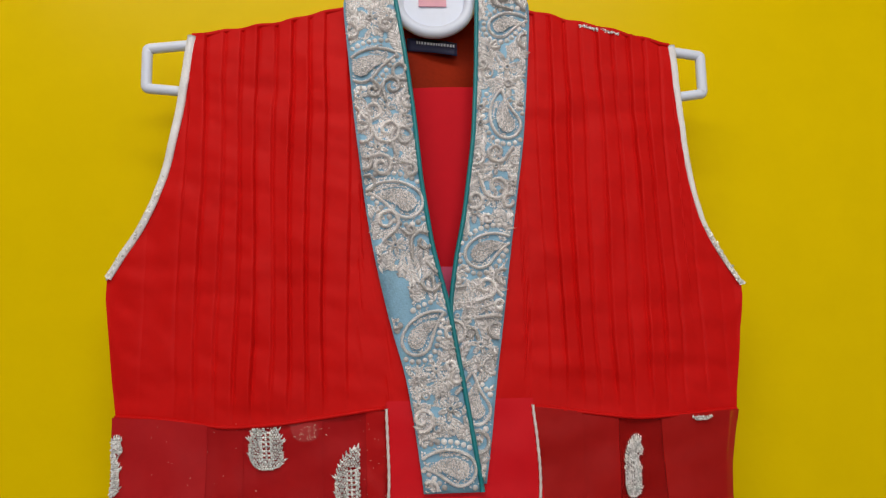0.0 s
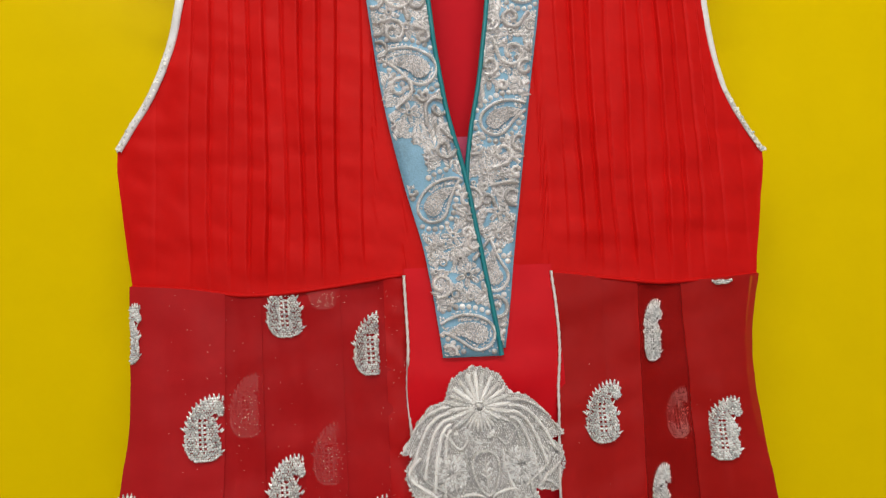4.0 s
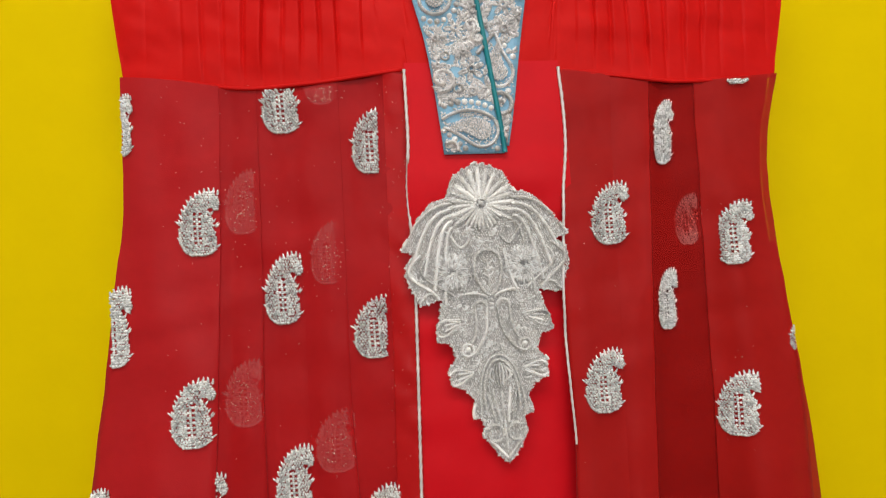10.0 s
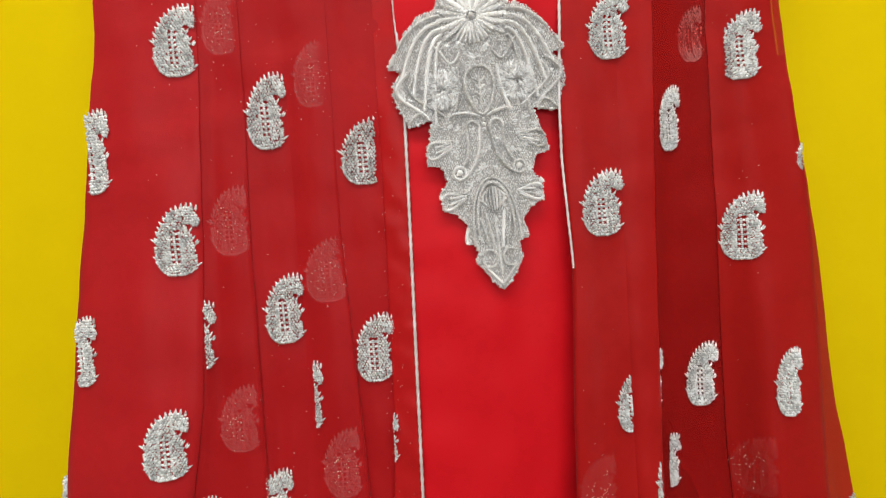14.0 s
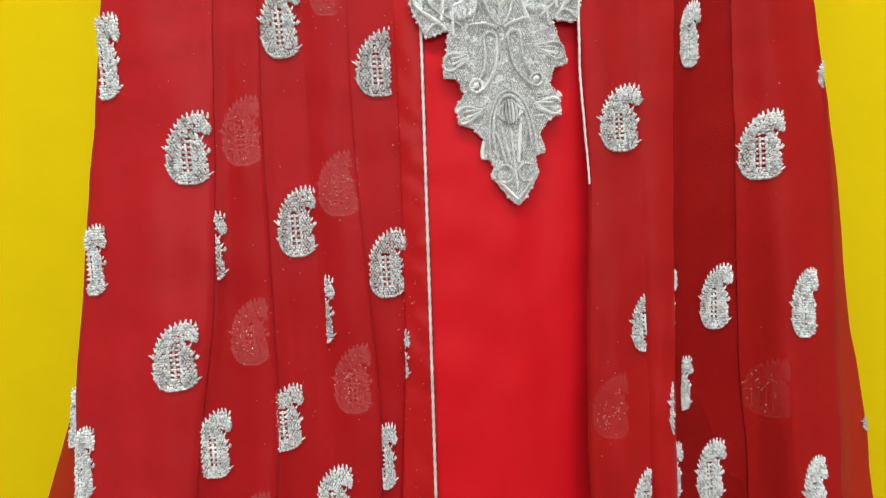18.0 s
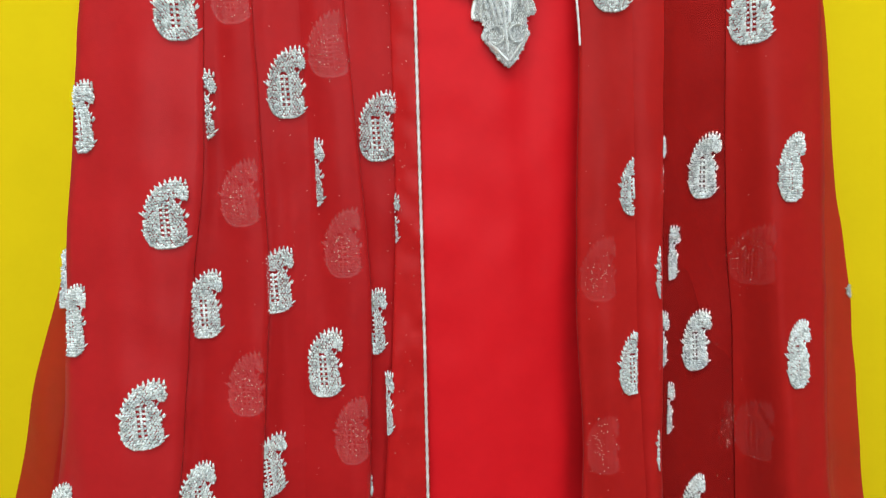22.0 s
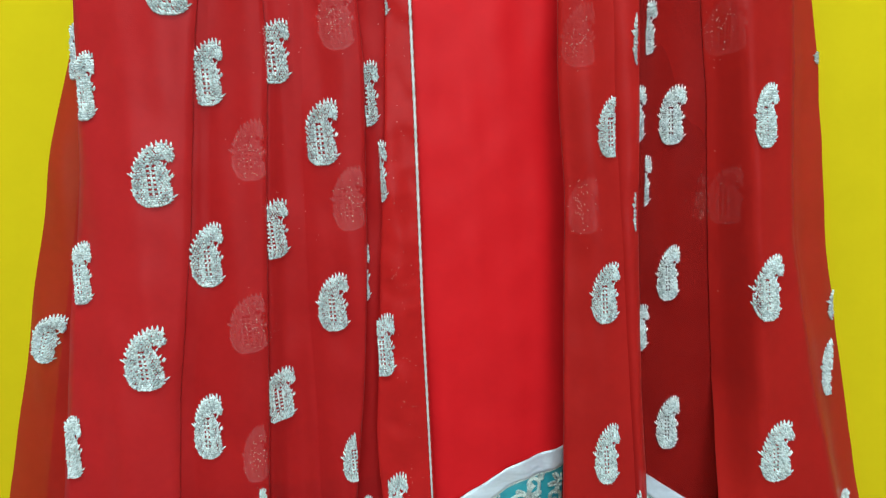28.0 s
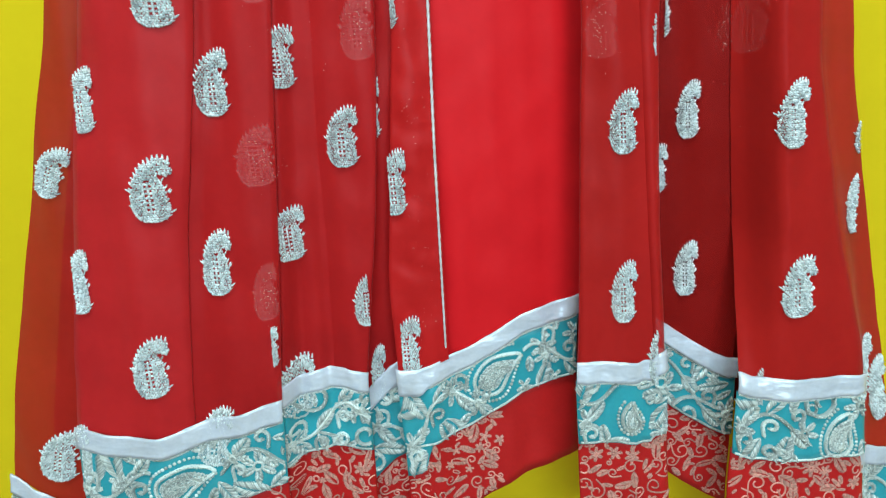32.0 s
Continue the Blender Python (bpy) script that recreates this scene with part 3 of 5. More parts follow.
tagged(box("ceiling", (-2.32, -3.3, 2.7), (2.32, WALL_Y + .12, 2.8), ROOM), "plain white ceiling", "ceiling", **room)
tagged(box("wall_south", (-2.2, -3.42, 0), (2.2, -3.3, 2.7), ROOM), "plain white painted wall", "wall", **room)

# ---- the dress ----
dress = tagged(new("dress"), "long sleeveless red dress with silver embroidery on a white hanger", "dress")
dress.location = (0, 0, 0)

# bodice outline
SHOULDER_L = knots((-.177, 1.8585), (-.150, 1.863), (-.106, 1.869), (-.079, 1.877), (-.045, 1.886))
SHOULDER_R = knots((.080, 1.884), (.094, 1.881), (.143, 1.870), (.181, 1.860), (.212, 1.854))
ARM_L = knots((-.234, 1.667), (-.227, 1.680), (-.213, 1.700), (-.199, 1.728), (-.190, 1.764), (-.184, 1.80), (-.1805, 1.832), (-.177, 1.8585))
ARM_R = knots((.212, 1.854), (.2135, 1.825), (.217, 1.757), (.224, 1.711), (.237, 1.683), (.246, 1.670), (.2555, 1.655))
SIDE_L = knots((-.234, 1.650), (-.2325, 1.640), (-.228, 1.606), (-.2215, 1.565), (-.215, 1.5645))
SIDE_R = knots((.238, 1.5575), (.242, 1.558), (.250, 1.603), (.2545, 1.635), (.2562, 1.647))
SEAM = knots((-.2215, 1.565), (-.182, 1.562), (-.141, 1.555), (-.101, 1.557), (-.060, 1.562), (-.025, 1.567), (.084, 1.565), (.126, 1.559), (.165, 1.554), (.204, 1.556), (.243, 1.559))
BAND_LO = knots((1.905, -.050), (1.897, -.0555), (1.888, -.0575), (1.843, -.053), (1.796, -.049), (1.754, -.044), (1.713, -.039), (1.674, -.032), (1.630, -.022), (1.588, -.010), (1.551, -.004), (1.505, .002))
BAND_LI = knots((1.90, -.017), (1.843, -.008), (1.796, -.002), (1.740, .003), (1.686, .011), (1.638, .023), (1.596, .030), (1.558, .036), (1.505, .0445))
BAND_RI = knots((1.90, .0515), (1.829, .049), (1.772, .045), (1.708, .036), (1.677, .029), (1.640, .024), (1.55, .020), (1.505, .018))
BAND_RO = knots((1.905, .086), (1.897, .0915), (1.884, .0945), (1.834, .091), (1.772, .085), (1.712, .076), (1.659, .068), (1.616, .062), (1.574, .056), (1.541, .052), (1.505, .046))


def bodice_y(x, z):
    """Depth of the bodice: nearly flat, a little rounded to the sides, with soft creases."""
    x, z = np.asarray(x, float), np.asarray(z, float)
    side = np.clip((np.abs(x - .01) - .13) / .11, 0, 1)
    y = -.003 + .007 * side ** 2
    y = y + .0005 * crumple(x, z, 2, .06) + .0004 * crumple(x * .7, z, 5, .024)
    return y + .0006 * np.sin(x * 70 + z * 6) * np.clip((z - 1.6) / .1, 0, 1)


def bodice_top(x):
    return np.where(x < -.177, at(ARM_L, x), np.where(x < .02, np.interp(x, *SHOULDER_L), np.where(x < .212, np.interp(x, *SHOULDER_R), at(ARM_R, x))))


def bodice_low(x):
    z = np.where(x < -.2215, np.interp(x, *SIDE_L), np.where(x > .242, np.interp(x, *SIDE_R), at(SEAM, x)))
    return np.where((x > -.0235) & (x < .0815), 1.535, z)


LO_BY_X = (BAND_LO[1][::-1], BAND_LO[0][::-1])
RO_BY_X = (BAND_RO[1], BAND_RO[0])


def pleat_strip(name, a, b, tuck, parent, near_band=0):
    """One tucked strip of the bodice from x = a to b; its edge toward the front opening is raised by the tuck."""
    n, m = 150, 26
    tuck = tuck * (.45 + .75 * abs(math.sin(a * 1531)))
    u = np.linspace(0, 1, m)
    xs = a + (b - a) * u
    top, low = bodice_top(xs), bodice_low(xs)
    if near_band < 0:
        top = np.minimum(top, np.interp(xs - .006, *LO_BY_X))
    if near_band > 0:
        top = np.minimum(top, np.interp(xs + .006, *RO_BY_X))
    v = np.linspace(0, 1, n)[:, None]
    Z = low + (top - low) * v
    fade = np.clip((Z - 1.57) / .05, 0, 1) * np.clip((1.84 - Z) / .05, 0, 1)
    sway = lambda x: .0016 * np.sin(Z * 17 + x * 60) * fade * np.clip((x + .215) / .03, 0, 1) * np.clip((.238 - x) / .03, 0, 1)
    X = xs[None] + sway(a) * (1 - u) + sway(b) * u
    gap = np.minimum(u, 1 - u) * (b - a)
    ridge = (1 - np.exp(-(gap / .0013) ** 2)) * (1 + 1.1 * ((u if a < 0 else 1 - u) - .5))
    lift = tuck * (.95 + .15 * abs(math.sin(a * 997))) * ridge[None] * (.85 + .12 * np.sin(Z * 13 + a * 90) + .15 * np.sin(Z * 47 + a * 400))
    lift = lift * np.clip((Z - low) / .03, .15, 1)
    pucker = .00022 * crumple(X * .8, Z, 41, .019) + .0004 * crumple(X, Z * .8, 12, .035)
    lift = lift + pucker * np.clip((Z - low) / .02, 0, 1)
    return sheet(name, X, bodice_y(X, Z) - lift, Z, GEORGETTE, parent)


left_front = sheet("bodice_front", *[np.array(q) for q in (
    [[-.19, -.06], [-.17, -.06]], [[.012, .012], [.012, .012]], [[1.60, 1.60], [1.80, 1.80]])], SHADED_LINING, dress, "left bodice front of red georgette with vertical tucks")
right_front = sheet("bodice_front", *[np.array(q) for q in (
    [[.10, .21], [.10, .19]], [[.012, .012], [.012, .012]], [[1.60, 1.60], [1.80, 1.80]])], SHADED_LINING, dress, "right bodice front of red georgette with vertical tucks")
TUCKS_L = (-.234, -.205, -.179, -.164, -.150, -.1365, -.123, -.1095, -.096, -.083, -.070, -.052, .006)
TUCKS_R = (.040, .084, .0965, .1095, .1225, .1355, .1485, .162, .175, .1885, .202, .220, .238, .2562)
for a, b in zip(TUCKS_L, TUCKS_L[1:]):
    pleat_strip("tuck", a, b, .0021 if -.2 < a < -.06 else .0005, left_front, -1)
for a, b in zip(TUCKS_R, TUCKS_R[1:]):
    pleat_strip("tuck", a, b, .0021 if .09 < a < .2 else .0005, right_front, 1)

# waist seam, a thin raised roll
for a, b in ((-.2215, -.026), (.0845, .242)):
    xs = np.linspace(a, b, 60)
    zs = at(SEAM, xs)
    tube("waist_seam", np.stack([xs, bodice_y(xs, zs) - .0006, zs + .0008], -1), .0014, GEORGETTE, dress, sides=6)

# shoulder seams, a narrow rolled edge
for a, b, line in ((-.176, -.052, SHOULDER_L), (.090, .211, SHOULDER_R)):
    xs = np.linspace(a, b, 50)
    zs = np.interp(xs, *line)
    tube("shoulder_seam", np.stack([xs, bodice_y(xs, zs) + .0004, zs + .0006 * np.sin(xs * 240)], -1), .0019, GEORGETTE, dress, sides=8)

# inside of the neck: facing, lining panel, label
xs = np.linspace(-.03, .07, 12)
g = np.meshgrid(xs, np.linspace(1.818, 1.90, 10))
sheet("neck_facing", g[0], .020 + .004 * np.sin(g[0] * 60 + g[1] * 30), g[1], FACING, dress, "orange-red facing inside the neck")
g = np.meshgrid(np.linspace(-.045, .08, 14), np.linspace(1.60, 1.822, 20))
sheet("back_lining", g[0], .013 + .002 * np.sin(g[0] * 50 + g[1] * 12), g[1], SATIN, dress, "plain red satin lining inside the back")
g = np.meshgrid(np.linspace(.005, .045, 6), np.linspace(1.635, 1.673, 5))
sheet("inner_edge", g[0], .009 + 0 * g[0], g[1], material("pink_cloth_edge", (0.60, 0.05, 0.14), .6), dress, "strip of pink cloth inside the neckline")
size_label = sheet("woven_label", *(lambda q: (q[0], .0165 - .003 * np.cos((q[0] - .014) * 60) + .0 * q[1], q[1] - .10 * (q[0] - .014)))(np.meshgrid(np.linspace(-.006, .036, 10), np.linspace(1.8535, 1.8650, 4))), NAVY, dress, "navy woven label with a line of pale lettering", thick=.0006)
x0 = .002
for i in range(14):
    wide = .0010 + .0008 * abs(math.sin(i * 2.7))
    box("lettering", (x0, .0124, 1.8594 - .10 * (x0 - .014)), (x0 + wide, .0134, 1.8616 - .10 * (x0 - .014)), WHITE_INK, size_label)
    x0 += wide + .0008

# armhole piping
def smooth_line(pts, n, turns):
    Q = curve_through(pts, n)
    for _ in range(turns):
        Q[1:-1] = (Q[:-2] + 2 * Q[1:-1] + Q[2:]) / 4
    return Q


for line, shift, near, wide, trim in ((ARM_L, .0012, .0012, (.0028, .0030, .0036), (1.664, 1.745)), (ARM_R, .0010, .0005, (.0020, .0022, .0032), (1.654, 1.70))):
    P = smooth_line([(x + shift, z) for x, z in zip(*line)], 90, 60)
    if line is ARM_L:
        P = P[np.argsort(P[:, 1])]
    else:
        P = P[np.argsort(-P[:, 1])]
    y = bodice_y(P[:, 0], P[:, 1]) - near
    piping = tube("armhole_piping", np.c_[P[:, 0], y, P[:, 1]], np.interp(P[:, 1], [1.66, 1.72, 1.86], wide), PIPE, dress, "white satin piping round the armhole", sides=10, flat=.55)
    work = Work(60)
    spot = P[(P[:, 1] > trim[0]) & (P[:, 1] < trim[1])]
    for k in range(2):
        n = 45
        q = work.rng.randint(0, len(spot), n)
        work.put(spot[q, 0] + work.rng.normal(0, .0007, n), spot[q, 1] + work.rng.normal(0, .0009, n), work.rng.uniform(0, 3, n), .0015, .0010, .0008, .0010)
    work.make("beading", None, lambda x, z: bodice_y(x, z) - near, SILVER, piping, "small silver beads sewn on the piping")
work = Work(61)
n = 90
x = work.rng.uniform(.135, .168, n)
work.put(x, np.interp(x, *SHOULDER_R) - .0026 + work.rng.normal(0, .0007, n), work.rng.uniform(0, 3, n), .0010, .0007, .0009, .0005)
work.make("shoulder_beading", None, lambda x, z: bodice_y(x, z) - .001, OLD_SILVER, dress, "short row of silver beads on the shoulder seam")

# neckbands
def neck_y_left(x, z):
    return bodice_y(x, z) * .3 - .0065 + .0006 * np.sin(np.asarray(z) * 60)


def neck_y_right(x, z):
    z = np.asarray(z, float)
    return bodice_y(x, z) * .3 - .0045 + .0006 * np.sin(z * 52 + 1)


def band_sheet(name, out, inn, yf, z0, z1, label):
    z = np.linspace(z0, z1, 80)[:, None]
    c = np.linspace(0, 1, 8)[None]
    X = at(out, z) * (1 - c) + at(inn, z) * c
    Z = z + 0 * X
    return sheet(name, X, yf(X, Z), Z, BLUE, dress, label, thick=.0012)


band_l = band_sheet("neckband", BAND_LO, BAND_LI, neck_y_left, 1.5065, 1.905, "left neckband of powder-blue silk under dense silver embroidery")
band_r = band_sheet("neckband", BAND_RI, BAND_RO, neck_y_right, 1.512, 1.905, "right neckband of powder-blue silk under dense silver embroidery")
in_l = lambda x, z: (x > at(BAND_LO, z) + .0018) & (x < at(BAND_LI, z) - .0012) & (z > 1.508) & (z < 1.904) & ~((x - (at(BAND_LO, z) + .009)) ** 2 / .011 ** 2 + (z - 1.650) ** 2 / .020 ** 2 + .25 * crumple(x, z, 8, .012) < 1)
in_r = lambda x, z: (x > np.maximum(at(BAND_RI, z) + .0012, np.where(z < 1.64, at(BAND_LI, z) - .001, -1))) & (x < at(BAND_RO, z) - .0018) & (z > 1.5135) & (z < 1.904)
work, whole = Work(3), []
for x, z, size, turn, flip in ((-.034, 1.833, .036, -.75, 1), (-.017, 1.724, .038, .85, -1), (.004, 1.622, .034, -.35, 1), (.019, 1.524, .036, 1.0, -1)):
    whole.append(Work(int(z * 1000)))
    whole[-1].paisley(x, z, size * 1.06, turn, flip, pearls=True)
    whole[-1].make("paisley", in_l, neck_y_left, OLD_SILVER, band_l, "silver paisley ringed with beads")
for x, z, r in ((-.024, 1.797, .008), (-.017, 1.688, .008), (.012, 1.595, .008), (-.036, 1.872, .009), (.022, 1.566, .009), (-.03, 1.765, .008)):
    work.flower(x, z, r)
for x, z, l, t in ((-.003, 1.672, .022, 1.9), (.010, 1.655, .020, 1.7), (-.012, 1.66, .016, -.9), (.018, 1.645, .014, 2.0)):
    work.leaf(x, z, l, t)
lace(work, in_l, (-.06, 1.505), (.047, 1.905), 3000, (.006, .012), ground=-.4, busy=.5, high=1.35, cord=.0032, kinds=(.16, .5, .95), beside=whole)
work.cord(np.stack([at(BAND_LO, np.linspace(1.508, 1.89, 60)) + .0012, np.linspace(1.508, 1.89, 60)], -1), .0016, .0012)
work.make("embroidery", in_l, neck_y_left, OLD_SILVER, band_l, "antique silver paisleys, flowers and scrolls")
work, whole = Work(5), []
for x, z, size, turn, flip in ((.071, 1.792, .034, .55, 1), (.055, 1.684, .034, -.75, 1), (.041, 1.572, .032, .5, 1), (.076, 1.868, .028, -.9, 1)):
    whole.append(Work(int(z * 1000)))
    whole[-1].paisley(x, z, size * 1.06, turn, flip, pearls=True)
    whole[-1].make("paisley", in_r, neck_y_right, OLD_SILVER, band_r, "silver paisley ringed with beads")
for x, z, r in ((.074, 1.832, .008), (.058, 1.724, .007), (.056, 1.665, .006), (.046, 1.612, .008), (.062, 1.75, .007)):
    work.flower(x, z, r)
lace(work, in_r, (.018, 1.51), (.097, 1.905), 3000, (.006, .012), ground=-.4, busy=.5, high=1.35, seed=3, cord=.0032, kinds=(.16, .5, .95), beside=whole)
work.cord(np.stack([at(BAND_RO, np.linspace(1.515, 1.885, 60)) - .0012, np.linspace(1.515, 1.885, 60)], -1), .0016, .0012)
work.make("embroidery", in_r, neck_y_right, OLD_SILVER, band_r, "antique silver paisleys, flowers and scrolls")
z = np.linspace(1.507, 1.905, 110)
tube("neck_piping", np.stack([at(BAND_LI, z) + .0002, neck_y_left(at(BAND_LI, z), z) - .0008, z], -1), .0018, TEAL, dress, "teal satin piping along the neckband", sides=8)
z = np.linspace(1.632, 1.905, 90)
tube("neck_piping", np.stack([at(BAND_RI, z) - .0002, neck_y_right(at(BAND_RI, z), z) - .0008, z], -1), .0018, TEAL, dress, "teal satin piping along the neckband", sides=8)

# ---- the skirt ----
# rear folds and open pleat get the reds with shade in their colour
CLOTH = {"centre": PANEL, "centre_border": PLACKET, "front_left": DENSE, "left_second": SINGLE, "left_third": SINGLE, "left_slit": SINGLE, "left_fourth": SINGLE, "right_valley": SHADED_PLEAT, "rear_left": SHADED_REAR, "rear_right": SHADED_SIDE, "right_first": CLOSE, "right_second": CLOSE, "front_right": FRONT_CLOTH}
for name, (left, right, deep, hem, bulge) in FOLDS.items():
    rows, cols = 130, 16
    v = np.linspace(0, 1, rows)[:, None]
    u = np.linspace(0, 1, cols)[None]
    inner = name in ("rear_left", "left_third", "left_slit", "centre_border", "centre", "right_valley", "rear_right", "left_second", "left_fourth")
    Z = 1.57 - v * .8 + 0 * u
    for _ in range(4):
        a, b = at(left, Z), at(right, Z)
        if inner:
            wide = np.clip((1.52 - Z) / .1, 0, 1)
            under = .014 * wide
            if name in ("rear_left",):
                b = b + .03
            elif name in ("rear_right",):
                a = a - .03
            elif name == "centre":
                b = b + under
            elif name == "centre_border":
                b = b + .002
            elif name == "left_second":
                a = a - under
            elif name == "left_third":
                a = a - under
            elif name == "left_fourth":
                a = a - .003
            else:
                a, b = a - under, b + under
        X = a + (b - a) * u
        top = np.where((X > -.0255) & (X < .0842), 1.572, at(SEAM, X) + .0015) if name == "centre" else at(SEAM, X) + .001
        top = np.minimum(top, 1.572) if name != "centre" else top
        top = np.minimum(top, {"rear_left": 1.24, "rear_right": 1.44}.get(name, 9))
        low = at(hem, X) - .002
        Z = top + (low - top) * v
    Y = fold_y(name, X, Z)
    if name == "centre":
        k = np.clip((Z - 1.43) / .06, 0, 1)
        Y = Y * (1 - k) + np.minimum(Y, bodice_y(X, Z) - .0012) * k
    if not inner or name in ("left_second", "left_fourth", "centre_border"):
        amp = np.clip((1.42 - Z[:, :1]) / .25, 0, 1)
        if name in ("front_left", "right_first", "front_right", "centre_border"):
            X = np.c_[X[:, :1] + .004, X[:, :1] - .0002, X]
            back = .0012 if name == "front_right" else .016
            Y = np.c_[Y[:, :1] + back * amp + .001, Y[:, :1] + .3 * back * amp, Y]
            Z = np.c_[Z[:, :1], Z[:, :1], Z]
        if name in ("front_left", "left_second", "left_fourth", "right_second", "front_right"):
            roll = {"front_left": .004, "right_second": .016, "left_second": .005}.get(name, .007)
            X = np.c_[X, X[:, -1:] + .0002, X[:, -1:] - .004]
            Y = np.c_[Y, Y[:, -1:] + .3 * roll * amp, Y[:, -1:] + roll * amp + .001]
            Z = np.c_[Z, Z[:, -1:], Z[:, -1:]]
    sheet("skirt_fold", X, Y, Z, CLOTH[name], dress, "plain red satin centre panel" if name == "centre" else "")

# lining and back of the skirt behind the sheer folds
z = np.linspace(.715, 1.57, 60)[:, None]
c = np.linspace(0, 1, 30)[None]
high = np.clip((z - 1.18) / .14, 0, 1)
X = (at(E_FL, z) + .006 - .004 * high) * (1 - c) + (at(E_FR, z) * (1 + .025 * high) - .003) * c
sheet("skirt_lining", X, .035 - .022 * high + .002 * (1 - high) * np.sin(X * 60), z + 0 * X, SHADED_LINING, dress, "red lining with the skirt's inner shade in its dark colour")
# added red sheets: full length brightens the left, gauze fades the right pleat's shade upward
zz = np.linspace(.80, 1.57, 60)[:, None]
hh = np.clip((zz - 1.18) / .14, 0, 1)
X = (at(E_FL, zz) + .008) * (1 - c) + (at(CORD_L, zz) + .02) * c
sheet("added_underlay", X, .031 - .020 * hh + .002 * (1 - hh) * np.sin(X * 60), zz + 0 * X, BRIGHT_UNDERLAY, dress, "added red sheet that brightens the left sheer folds")
for layer in range(3):
    foot = 1.40 - .055 * layer - .26 * c ** .8 - .05 * np.clip(.15 - c, 0, 1) / .15 + .008 * np.sin(c * 23 + layer)
    Z = 1.57 + (foot - 1.57) * np.linspace(0, 1, 40)[:, None]
    X = (at(E_R2, Z) - .02) * (1 - c) + (at(E_R3, Z) + .02) * c
    sheet("added_underlay", X, fold_y("right_valley", X, Z) + .0036 + .0008 * layer, Z, FADE_GAUZE, dress, "added red gauze that fades out the pleat's shade upward")
X = (at(OUT_L, z) + .002 + .006 * high) * (1 - c) + (at(OUT_R, z) - .002 - .006 * high) * c
sheet("skirt_back", X, .044 - .024 * high + .003 * (1 - high) * np.sin(X * 45), z + 0 * X, DENSE, dress, "sheer red back of the skirt")
z = np.linspace(1.57, 1.85, 20)[:, None]
X = np.interp(z, [1.57, 1.66, 1.85], [-.212, -.205, -.15]) * (1 - c) + np.interp(z, [1.57, 1.66, 1.85], [.232, .225, .18]) * c
sheet("bodice_back", X, .034 + 0 * X, z + 0 * X, SHADED_LINING, dress, "red back of the bodice")

# ---- hem: ribbon, turquoise border, brocade ----
RIB, BORDER, SKIRT_END = .017, .053, .080
END = {"right_valley": .064, "centre_border": .076}
HEMS = {
    "rear_left": ("rear_left",),
    "front_left": ("front_left", "left_second"),
    "left_third": ("left_third", "left_fourth"),
    "left_slit": ("left_slit",),
    "centre_border": ("centre_border", "centre"),
    "right_first": ("right_first", "right_second"),
    "right_valley": ("right_valley",),
    "front_right": ("front_right",),
    "rear_right": ("rear_right",),
}
